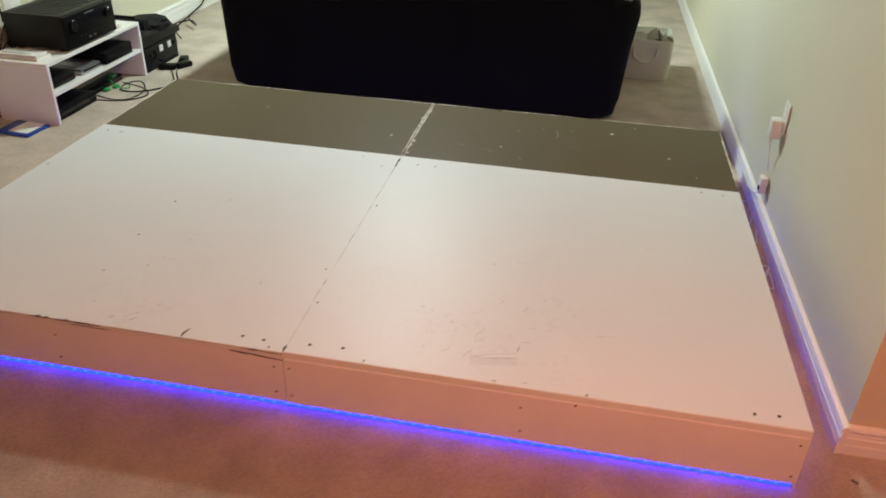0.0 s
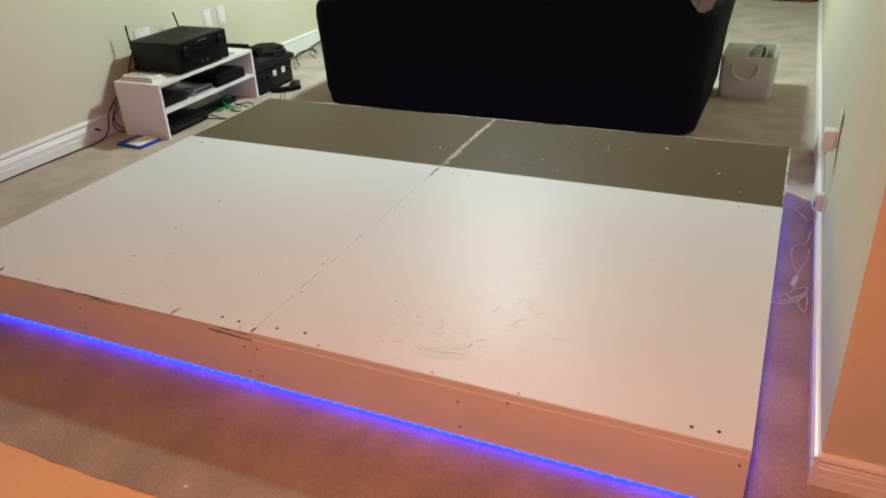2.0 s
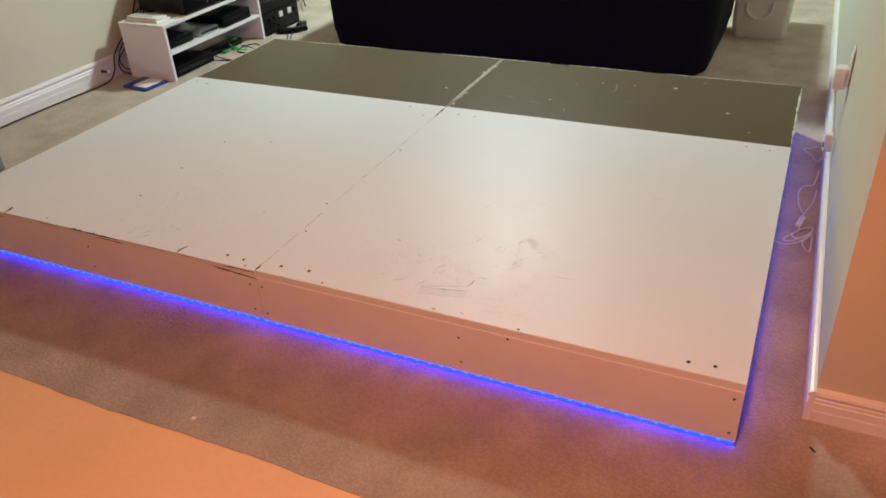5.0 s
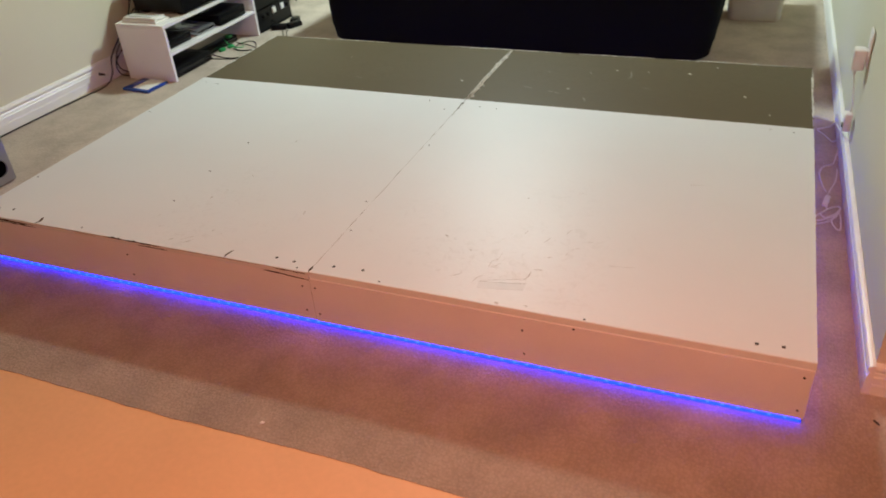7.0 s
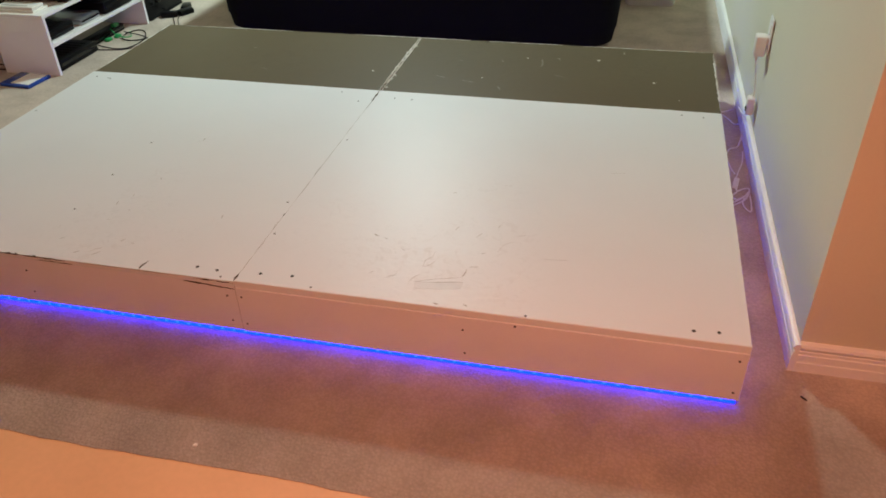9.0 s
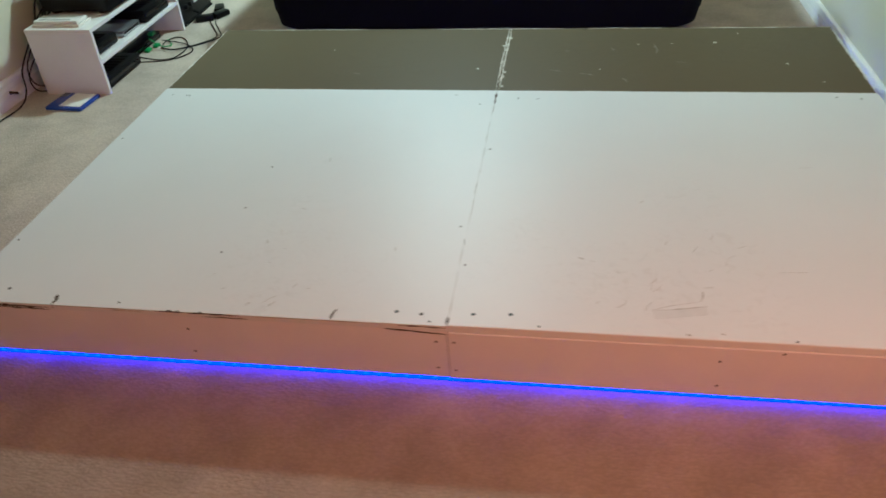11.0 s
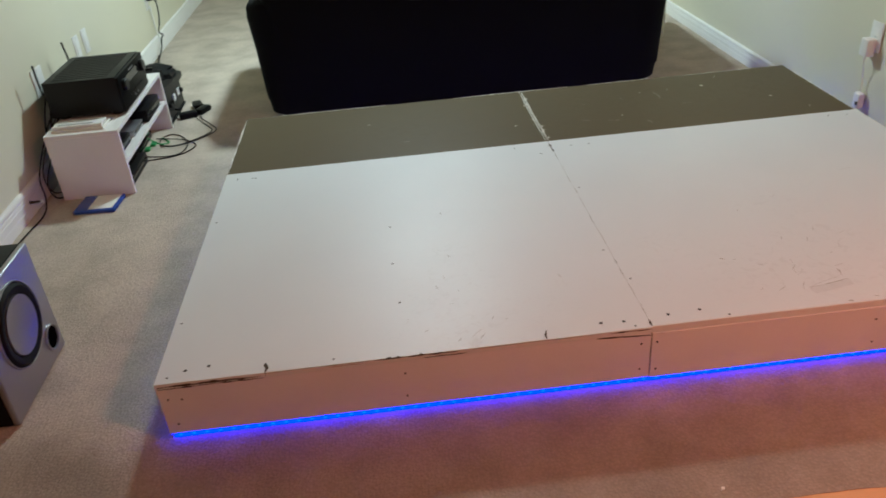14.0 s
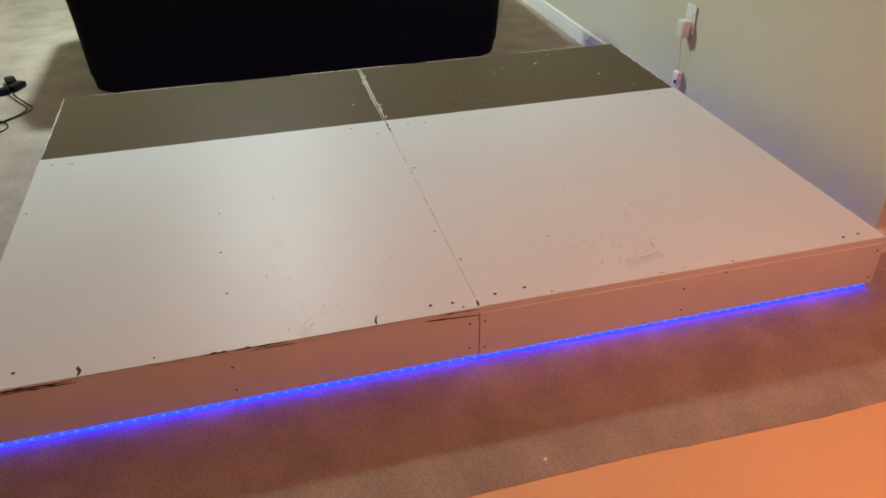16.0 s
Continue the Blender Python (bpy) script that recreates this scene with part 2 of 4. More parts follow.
def part(name, bm, material, parent=None, label="", smooth=True):
    """Links a bmesh in world places as one mesh object, under a thing or a part if given."""
    me = bpy.data.meshes.new(name)
    base = ORIGIN.get(parent.name, Vector((0, 0, 0))) if parent else Vector((0, 0, 0))
    bmesh.ops.translate(bm, verts=bm.verts, vec=-base)
    bmesh.ops.recalc_face_normals(bm, faces=bm.faces)
    bm.to_mesh(me)
    bm.free()
    me.materials.append(material)
    if smooth:
        me.polygons.foreach_set("use_smooth", [True] * len(me.polygons))
        me.set_sharp_from_angle(angle=radians(38))
    ob = new(name, me)
    if parent:
        ob.parent = parent
        ORIGIN[ob.name] = base
    if label:
        ob["label"] = label
    return ob


def solo(name, bm, material, label, category, group="", kind="", smooth=True):
    """A thing of one mesh, with its origin at its base."""
    lo = [min(v.co[i] for v in bm.verts) for i in range(3)]
    hi = [max(v.co[i] for v in bm.verts) for i in range(3)]
    at = Vector(((lo[0] + hi[0]) / 2, (lo[1] + hi[1]) / 2, lo[2]))
    bmesh.ops.translate(bm, verts=bm.verts, vec=-at)
    ob = part(name, bm, material, None, smooth=smooth)
    ob.location = at + AT
    return tagged(ob, label, category, group, kind)


def box(x0, x1, y0, y1, z0, z1, bevel=0.0, seg=2, bm=None):
    bm2 = bmesh.new()
    bmesh.ops.create_cube(bm2, size=1)
    bmesh.ops.scale(bm2, verts=bm2.verts, vec=(x1 - x0, y1 - y0, z1 - z0))
    bmesh.ops.translate(bm2, verts=bm2.verts, vec=((x0 + x1) / 2, (y0 + y1) / 2, (z0 + z1) / 2))
    if bevel:
        bmesh.ops.bevel(bm2, geom=bm2.edges[:], offset=bevel, segments=seg, profile=0.5, affect="EDGES")
    return merge(bm, bm2)


def merge(bm, other):
    if bm is None:
        return other
    me = bpy.data.meshes.new("tmp")
    other.to_mesh(me)
    other.free()
    bm.from_mesh(me)
    bpy.data.meshes.remove(me)
    return bm


def ring(x0, x1, y0, y1, r, n=6):
    """A rounded rectangle, anticlockwise."""
    pts = []
    for cx, cy, a in ((x1 - r, y1 - r, 0), (x0 + r, y1 - r, 90), (x0 + r, y0 + r, 180), (x1 - r, y0 + r, 270)):
        for i in range(n + 1):
            t = radians(a + 90 * i / n)
            pts.append((cx + r * math.cos(t), cy + r * math.sin(t)))
    return pts


def loft(rings, bm=None, cap=True):
    """Rings of equal count, each a list of 3D points, skinned together."""
    bm = bm or bmesh.new()
    rows = [[bm.verts.new(p) for p in r] for r in rings]
    n = len(rows[0])
    for a, b in zip(rows, rows[1:]):
        for i in range(n):
            bm.faces.new((a[i], a[(i + 1) % n], b[(i + 1) % n], b[i]))
    if cap:
        bm.faces.new(rows[0][::-1])
        bm.faces.new(rows[-1])
    return bm


def stack(levels, n=6, bm=None):
    """Levels of (z, x0, x1, y0, y1, r)."""
    return loft([[(x, y, z) for x, y in ring(x0, x1, y0, y1, r, n)] for z, x0, x1, y0, y1, r in levels], bm)


def lathe(profile, centre, axis="z", n=24, bm=None):
    """Radius and height pairs turned about an axis through centre."""
    rings = []
    for r, h in profile:
        row = []
        for i in range(n):
            a = 2 * math.pi * i / n
            u, v = r * math.cos(a), r * math.sin(a)
            p = {"z": (u, v, h), "x": (h, u, v), "y": (v, h, u)}[axis]
            row.append(tuple(p[k] + centre[k] for k in range(3)))
        rings.append(row)
    return loft(rings, bm)


def tube(points, r=0.003, n=7, bm=None, closed=False):
    """A cable through points, smoothed."""
    pts = [Vector(p) for p in points]
    fine = []
    for i in range(len(pts) - 1):
        p0, p1, p2, p3 = pts[max(0, i - 1)], pts[i], pts[i + 1], pts[min(len(pts) - 1, i + 2)]
        for k in range(8):
            t = k / 8
            fine.append(0.5 * (2 * p1 + (p2 - p0) * t + (2 * p0 - 5 * p1 + 4 * p2 - p3) * t * t + (3 * p1 - p0 - 3 * p2 + p3) * t ** 3))
    fine.append(pts[-1])
    rings, side = [], None
    for i, p in enumerate(fine):
        d = (fine[min(i + 1, len(fine) - 1)] - fine[max(i - 1, 0)]).normalized()
        if side is None:
            side = d.orthogonal().normalized()
        side = (side - d * side.dot(d)).normalized()
        up = d.cross(side)
        rings.append([tuple(p + r * (math.cos(2 * math.pi * k / n) * side + math.sin(2 * math.pi * k / n) * up)) for k in range(n)])
    return loft(rings, bm)


def slab(outline, z0, z1, bm=None):
    """An upright prism over an outline in plan."""
    return loft([[(x, y, z0) for x, y in outline], [(x, y, z1) for x, y in outline]], bm)


# ---- the rooms ----
XL, XR, YF, YR, YB, XE, ZC = -2.085, 1.36, 6.12, 0.17, -4.2, 3.6, 2.28


def wall(name, *b):
    return solo(name, box(*b), M_WALL, "sage beige painted plaster wall", "wall", kind="structure", smooth=False)


wall("wall_left", XL - 0.12, XL, YB, YF, 0, ZC)
wall("wall_far", XL - 0.12, XR + 0.12, YF, YF + 0.12, 0, ZC)
XF = XR - 0.058  # the right wall runs slightly inward
solo("wall_right", slab([(XR, YR + 0.12), (XR + 0.12, YR + 0.12), (XR + 0.12, YF), (XF, YF)], 0, ZC), M_WALL, "sage beige painted plaster wall", "wall", kind="structure", smooth=False)
wall("wall_return", XR, XE, YR, YR + 0.12, 0, ZC)
wall("wall_east", XE, XE + 0.12, YB, YR + 0.12, 0, ZC)
wall("wall_back", XL - 0.12, XE + 0.12, YB - 0.12, YB, 0, ZC)
solo("ceiling", box(XL - 0.12, XE + 0.12, YB - 0.12, YF + 0.12, ZC, ZC + 0.1), M_CEIL, "white painted ceiling", "ceiling", kind="structure", smooth=False)
solo("floor_vinyl", box(XL - 0.12, XE + 0.12, YB - 0.12, -0.2, -0.12, -0.0012), M_VINYL, "smooth tan sheet vinyl floor under warm light", "floor",
     kind="structure", smooth=False)


def carpet():
    edge = []
    n = 160
    for i in range(n + 1):
        x = XL - 0.12 + (XE - XL + 0.24) * i / n
        edge.append((x, -0.410 + 0.008 * noise.noise((x * 2.2, 0, 0)) + 0.004 * noise.noise((x * 14, 3, 0))))
    outline = edge + [(XE + 0.12, YF + 0.12), (XL - 0.12, YF + 0.12)]
    return slab(outline, -0.1, 0.0)


solo("floor", carpet(), M_CARPET, "beige looped carpet, trodden and slightly soiled, shade painted along its hall edge", "carpet", kind="structure", smooth=False)

PROFILE = [(0, 0), (0.016, 0), (0.016, 0.028), (0.0145, 0.031), (0.0145, 0.050), (0.0125, 0.052), (0.0125, 0.060), (0.0105, 0.062), (0.0105, 0.066), (0.0155, 0.0695), (0.0155, 0.074), (0.0125, 0.080), (0.006, 0.083), (0, 0.083)]


def baseboard(path, inward, tall=1.0):
    """A moulded skirting along a straight run; inward: the way it stands out of the wall."""
    (x0, y0), (x1, y1) = path
    rings = [[(x + inward[0] * d, y + inward[1] * d, z) for d, z in ((d, z * tall) for d, z in PROFILE)] for x, y in ((x0, y0), (x1, y1))]
    bm = loft(rings)
    return solo("baseboard", bm, M_TRIM, "white painted moulded wooden baseboard", "baseboard", kind="structure", smooth=False)


baseboard(((XL, YB), (XL, YF)), (1, 0), 1.34)
baseboard(((XL + 0.018, YF), (XF - 0.018, YF)), (0, -1))
baseboard(((XR, YR - 0.016), (XF, YF)), (-1, 0))
baseboard(((XR + 0.0005, YR), (XE, YR)), (0, -1))

# a ceiling lamp over the seats
cl = thing("ceiling_light", (-0.42, 3.0, ZC), "white round flush ceiling light, switched on", "ceiling light")
part("base", lathe([(0.001, -0.02), (0.17, -0.02), (0.175, -0.012), (0.175, 0.0), (0.001, 0.0)], (-0.42, 3.0, ZC)), M_PLASTIC, cl)
part("diffuser", lathe([(0.001, -0.055), (0.08, -0.052), (0.13, -0.04), (0.155, -0.02), (0.001, -0.0199)], (-0.42, 3.0, ZC)), M_LENS, cl, "glowing glass diffuser")
hl = thing("ceiling_light", (1.05, -1.35, ZC), "white round flush ceiling light, switched on", "ceiling light")
part("base", lathe([(0.001, -0.02), (0.15, -0.02), (0.155, -0.012), (0.155, 0.0), (0.001, 0.0)], (1.05, -1.35, ZC)), M_PLASTIC, hl)
part("diffuser", lathe([(0.001, -0.055), (0.07, -0.052), (0.11, -0.04), (0.135, -0.02), (0.001, -0.0199)], (1.05, -1.35, ZC)), glow("warm_lamp_glass", (1.0, 0.6, 0.3), 1.5), hl,
     "glowing glass diffuser")

# ---- the riser platform ----
W, DW, DG, H, HB = 1.219, 1.209, 1.806, 0.186, 0.027
riser = thing("riser_platform", (0, 0.9, 0), "low wooden riser platform, white front and brown-grey back panels, chipped", "platform")


def sheet(x0, x1, y0, y1, z0, z1, rough, seed, ease=0.0022):
    """A board with slightly uneven edges and eased arrises."""
    pts, n = [], 60
    for k in range(n):
        pts.append((x0 + (x1 - x0) * k / n, y0))
    for k in range(n):
        pts.append((x1, y0 + (y1 - y0) * k / n))
    for k in range(n):
        pts.append((x1 - (x1 - x0) * k / n, y1))
    for k in range(n):
        pts.append((x0, y1 - (y1 - y0) * k / n))
    cx, cy = (x0 + x1) / 2, (y0 + y1) / 2

    def inset(d, amp):
        out = []
        for x, y in pts:
            j = amp * noise.noise((x * 30, y * 30, seed)) + amp * 0.7 * noise.noise((x * 90, y * 90, seed + 5))
            kx, ky = (x - cx) / (x1 - x0) * 2, (y - cy) / (y1 - y0) * 2
            out.append((x - (d + j) * (kx if abs(kx) > 0.99 else 0), y - (d + j) * (ky if abs(ky) > 0.99 else 0)))
        return out
    a, b = inset(0, rough * 0.3), inset(ease, rough)
    return loft([[(x, y, z0) for x, y in a], [(x, y, z1 - ease) for x, y in a], [(x, y, z1) for x, y in b]])


part("top_panel", sheet(-W, 0.0, -0.003, DW, H - 0.015, H, 0.0, 1, 0.00015), M_WHITE, riser, smooth=False)
lip = [(0.004, H - 0.0195), (-0.0002, H - 0.0195), (-0.0006, H - 0.0185), (-0.0006, H - 0.0024), (0.0000, H - 0.0008), (0.0016, H), (DW, H), (DW, H - 0.0195)]
part("top_panel", loft([[(x, y, z) for y, z in lip] for x in (0.0006, W)]), M_WHITE, riser, "white panel with an eased front edge", smooth=False)
part("back_panel", sheet(-W, -0.004, DW + 0.002, DG, H - 0.019, H - 0.003, 0.0022, 3), M_GREY, riser, "brown-grey painted board with chipped edges", smooth=False)
part("back_panel", sheet(0.004, W, DW + 0.002, DG, H - 0.019, H - 0.003, 0.0022, 4), M_GREY, riser, "brown-grey painted board with chipped edges", smooth=False)
part("fascia", box(-W, -0.001, -0.002, 0.016, HB, H - 0.0155, 0.0015), M_FASCIA, riser, smooth=False)
part("fascia", box(0.001, W, -0.0040, 0.0092, HB, H - 0.0198, 0.0006), M_FASCIA, riser, smooth=False)
part("side_panel", box(-W + 0.006, -W + 0.022, 0.0165, DG, HB, H - 0.0195, 0.0015), M_FASCIA, riser, smooth=False)
part("side_panel", box(W - 0.022, W - 0.006, 0.0165, DG, HB, H - 0.0195, 0.0015), M_FASCIA, riser, smooth=False)
part("rear_fascia", box(-W + 0.017, W - 0.017, DG - 0.016, DG, HB, H - 0.0195, 0.0015), M_FASCIA, riser, smooth=False)
for x in (-1.0, -0.5, -0.02, 0.5, 1.0):
    part("joist", box(x - 0.019, x + 0.019, 0.12, DG - 0.1, 0.0, H - 0.02), M_WOOD, riser, smooth=False)


def ragged(points, half, seed, z0, z1):
    """An uneven strip along a polyline: torn paint, filler or a gouge."""
    left, right = [], []
    fine = []
    for (ax, ay), (bx, by) in zip(points, points[1:]):
        n = max(3, int(math.hypot(bx - ax, by - ay) / 0.006))
        fine += [(ax + (bx - ax) * k / n, ay + (by - ay) * k / n) for k in range(n)]
    fine.append(points[-1])
    for i, (x, y) in enumerate(fine):
        a, b = fine[max(0, i - 1)], fine[min(len(fine) - 1, i + 1)]
        dx, dy = b[0] - a[0], b[1] - a[1]
        q = math.hypot(dx, dy) or 1
        taper = min(1, 0.15 + 4 * min(i, len(fine) - 1 - i) / len(fine))
        w1 = half * taper * max(0.12, 0.7 + 1.5 * noise.noise((x * 45, y * 45, seed)))
        w2 = half * taper * max(0.12, 0.7 + 1.5 * noise.noise((x * 45, y * 45, seed + 9)))
        left.append((x - dy / q * w1, y + dx / q * w1))
        right.append((x + dy / q * w2, y - dx / q * w2))
    return slab(left + right[::-1], z0, z1)


part("seam_filler", ragged([(-0.0048, DW + 0.004), (-0.0062, 1.5), (-0.0030, DG - 0.002)], 0.0030, 2, H - 0.012, H - 0.0012), M_FILL, riser, "crumbling pale filler along the joint")
part("seam_filler", ragged([(0.0050, DW + 0.004), (0.0038, 1.5), (0.0056, DG - 0.002)], 0.0034, 14, H - 0.012, H - 0.0010), M_FILL, riser, "crumbling pale filler along the joint")
part("seam_bed", box(-0.004, 0.004, DW + 0.003, DG - 0.002, H - 0.018, H - 0.0052), M_GREY, riser, smooth=False)
for k, (x, y) in enumerate(((0.010, 1.33), (0.012, 1.37), (-0.011, 1.62), (0.011, 1.70), (-0.009, 1.45), (0.013, 1.25))):
    part("filler_crumb", slab([(x + 0.005 * math.cos(a * 1.05) * (1 + 0.4 * math.sin(a * 2.3 + k)), y + 0.007 * math.sin(a * 1.05)) for a in range(6)], H - 0.01, H - 0.0016), M_FILL, riser)
for x0, x1, s in ((0.3, 0.62, 3), (0.7, 1.2, 4), (-0.3, 0.22, 5), (-1.15, -0.6, 6)):
    part("torn_edge", ragged([(x0, DG - 0.003), (x1, DG - 0.003)], 0.0028, s, H - 0.012, H - 0.0022), M_FILL, riser)
for x0, x1, s in ((-1.2, -0.5, 7), (-0.45, -0.02, 8), (0.02, 0.5, 9), (0.55, 1.2, 10)):
    part("torn_edge", ragged([(x0, DW + 0.003), (x1, DW + 0.003)], 0.0018, s, H - 0.012, H - 0.0016), M_FILL, riser)
part("torn_edge", ragged([(W - 0.002, DW + 0.03), (W - 0.002, DG - 0.01)], 0.0035, 12, H - 0.012, H - 0.0022), M_FILL, riser)
part("torn_edge", ragged([(-W + 0.002, DW + 0.03), (-W + 0.002, DG - 0.01)], 0.0035, 13, H - 0.012, H - 0.0022), M_FILL, riser)

# joint between the white panels: dark at the front, filled and cracked further back
part("joint_crack", ragged([(0.0, 0.012), (0.0006, 0.5), (-0.0004, 0.9), (0.0, DW - 0.004)], 0.0002, 31, H - 0.006, H + 0.0002), M_JOINT, riser, "thin grey crack in the filled joint")
for y0, y1, h, s, m in ((0.0, 0.036, 0.0034, 20, M_GOUGE), (0.036, 0.11, 0.0008, 21, M_SCUFF), (0.12, 0.20, 0.0007, 22, M_SCUFF), (0.22, 0.29, 0.0008, 23, M_SCUFF), (0.30, 0.33, 0.0012, 24, M_GOUGE),
                        (0.40, 0.52, 0.0009, 25, M_SCUFF), (0.54, 0.60, 0.0009, 26, M_GOUGE), (0.64, 0.72, 0.0009, 27, M_SCUFF), (0.74, 0.80, 0.0009, 28, M_SCUFF), (0.84, 0.90, 0.0009, 29, M_SCUFF),
                        (0.93, 0.97, 0.0009, 18, M_SCUFF), (1.03, 1.10, 0.0010, 19, M_SCUFF), (1.10, 1.206, 0.0034, 17, M_GOUGE)):
    part("joint_crack", ragged([(0.0, y0), (0.0015 * math.sin(y0 * 20), (y0 + y1) / 2), (0.0, y1)], h, s, H - 0.01, H + 0.0004), m, riser)
part("joint_crack", box(-0.0008, 0.0008, -0.0026, 0.004, HB + 0.002, H - 0.018), M_SCUFF, riser, smooth=False)


def front_gouge(x0, x1, z0, z1, half, seed, material):
    """A dent or dirty scrape on the front edge."""
    bm = ragged([(x0, z0), ((x0 + x1) / 2, (z0 + z1) / 2 + 0.001), (x1, z1)], half, seed, 0, 0.004)
    for v in bm.verts:
        v.co = Vector((v.co.x, -0.0036 + v.co.z, v.co.y))
    return part("scrape", bm, material, riser)


for args in ((-1.214, -0.965, 0.1760, 0.1765, 0.0034, 30, M_GOUGE), (-1.214, -0.96, 0.1700, 0.1705, 0.0018, 31, M_GOUGE), (-0.69, -0.48, 0.1835, 0.1825, 0.0020, 32, M_GOUGE),
             (-0.57, -0.46, 0.1745, 0.1740, 0.0014, 33, M_GOUGE), (-0.14, -0.002, 0.1690, 0.1610, 0.0019, 34, M_GOUGE), (-0.11, -0.002, 0.1810, 0.1795, 0.0016, 35, M_GOUGE),
             (-0.95, -0.7, 0.1835, 0.1835, 0.0010, 36, M_SCUFF), (-0.45, -0.15, 0.1830, 0.1825, 0.0009, 37, M_SCUFF), (-0.80, -0.72, 0.1790, 0.1785, 0.0010, 38, M_SCUFF)):
    front_gouge(*args)
for pts, h, s, m in (([(-0.953, -0.003), (-0.953, 0.014), (-0.955, 0.034)], 0.0062, 40, M_GOUGE), ([(-0.264, -0.002), (-0.262, 0.016), (-0.257, 0.036)], 0.0036, 41, M_GOUGE)):
    part("gouge", ragged(pts, h, s, H - 0.01, H + 0.0006), m, riser)
part("scrape", slab([(0.447, 0.056), (0.560, 0.078), (0.562, 0.103), (0.444, 0.084)], H - 0.01, H + 0.0003), M_DENT, riser, "shallow grey dent with a torn edge")
for pts, h, s in (([(0.443, 0.086), (0.481, 0.089), (0.520, 0.097), (0.563, 0.107)], 0.0015, 50), ([(0.445, 0.088), (0.494, 0.106), (0.555, 0.124)], 0.0008, 51), ([(0.550, 0.122), (0.556, 0.135), (0.558, 0.160)], 0.0018, 52),
                  ([(0.447, 0.145), (0.446, 0.177), (0.460, 0.194), (0.462, 0.228)], 0.0014, 53), ([(0.472, 0.178), (0.462, 0.158), (0.449, 0.150)], 0.0012, 54), ([(0.365, 0.088), (0.387, 0.101), (0.390, 0.124)], 0.0014, 55),
                  ([(0.427, 0.071), (0.434, 0.098), (0.449, 0.119)], 0.0012, 56), ([(0.282, 0.268), (0.294, 0.262)], 0.0024, 57), ([(0.312, 0.256), (0.322, 0.253)], 0.0020, 58), ([(0.370, 0.218), (0.382, 0.211)], 0.0022, 59),
                  ([(0.508, 0.012), (0.520, 0.010)], 0.0024, 60), ([(0.578, 0.020), (0.590, 0.016)], 0.0024, 61), ([(0.490, 0.330), (0.497, 0.350)], 0.0022, 62), ([(0.560, 0.170), (0.585, 0.176)], 0.0014, 63),
                  ([(0.580, 0.232), (0.592, 0.240)], 0.0016, 64), ([(0.320, 0.096), (0.332, 0.110)], 0.0014, 65), ([(0.62, 0.25), (0.63, 0.285), (0.65, 0.30)], 0.0014, 66), ([(0.55, 0.30), (0.565, 0.33)], 0.0016, 67),
                  ([(0.60, 0.36), (0.612, 0.39)], 0.0014, 68), ([(0.66, 0.33), (0.68, 0.34)], 0.0016, 69), ([(0.74, 0.24), (0.80, 0.245)], 0.0008, 70), ([(0.44, 0.52), (0.45, 0.528)], 0.0022, 71),
                  ([(0.58, 0.59), (0.60, 0.594)], 0.0016, 72), ([(0.88, 0.72), (0.92, 0.728)], 0.0010, 73), ([(-0.462, 0.725), (-0.458, 0.700)], 0.0020, 74), ([(-0.466, 0.45), (-0.456, 0.435)], 0.0024, 75),
                  ([(-0.489, 0.340), (-0.485, 0.322)], 0.0018, 76), ([(-0.513, 0.295), (-0.509, 0.272)], 0.0018, 77), ([(-0.488, 0.198), (-0.474, 0.196)], 0.0020, 78), ([(-0.457, 0.260), (-0.452, 0.252)], 0.0018, 79),
                  ([(-0.445, 0.040), (-0.430, 0.058), (-0.415, 0.070)], 0.0026, 80), ([(-0.425, 0.030), (-0.410, 0.052)], 0.0022, 81), ([(-0.386, 0.105), (-0.378, 0.120)], 0.0022, 82), ([(-0.560, 0.085), (-0.550, 0.092)], 0.0022, 83),
                  ([(-0.602, 0.136), (-0.598, 0.148)], 0.0018, 84), ([(-0.173, 0.285), (-0.168, 0.262)], 0.0020, 85), ([(-0.480, 0.030), (-0.470, 0.044)], 0.0022, 86), ([(-0.350, 0.100), (-0.342, 0.104)], 0.0016, 87)):
    part("scratch", ragged(pts, h * 0.8, s, H - 0.01, H + 0.0003), M_SCUFF if s in (50, 52, 57, 60, 61) else M_SMEAR, riser)


def chip(x, y, r, seed, z):
    pts = []
    for k in range(9):
        a = 2 * math.pi * k / 9
        q = r * (0.75 + 0.6 * noise.noise((k * 1.3, seed, 0.5)))
        pts.append((x + 1.4 * q * math.cos(a), y + q * math.sin(a)))
    return slab(pts, z - 0.008, z + 0.0008)


for i, (x, y, r) in enumerate(((-0.089, 1.403, 0.0055), (0.775, 1.650, 0.0065), (0.993, 1.451, 0.005), (0.495, 1.632, 0.003), (0.62, 1.64, 0.003), (-0.68, 1.58, 0.003), (0.35, 1.40, 0.003),
                               (1.08, 1.30, 0.003), (0.87, 1.74, 0.003))):
    part("paint_chip", chip(x, y, r, i, H - 0.0032), M_FILL, riser)

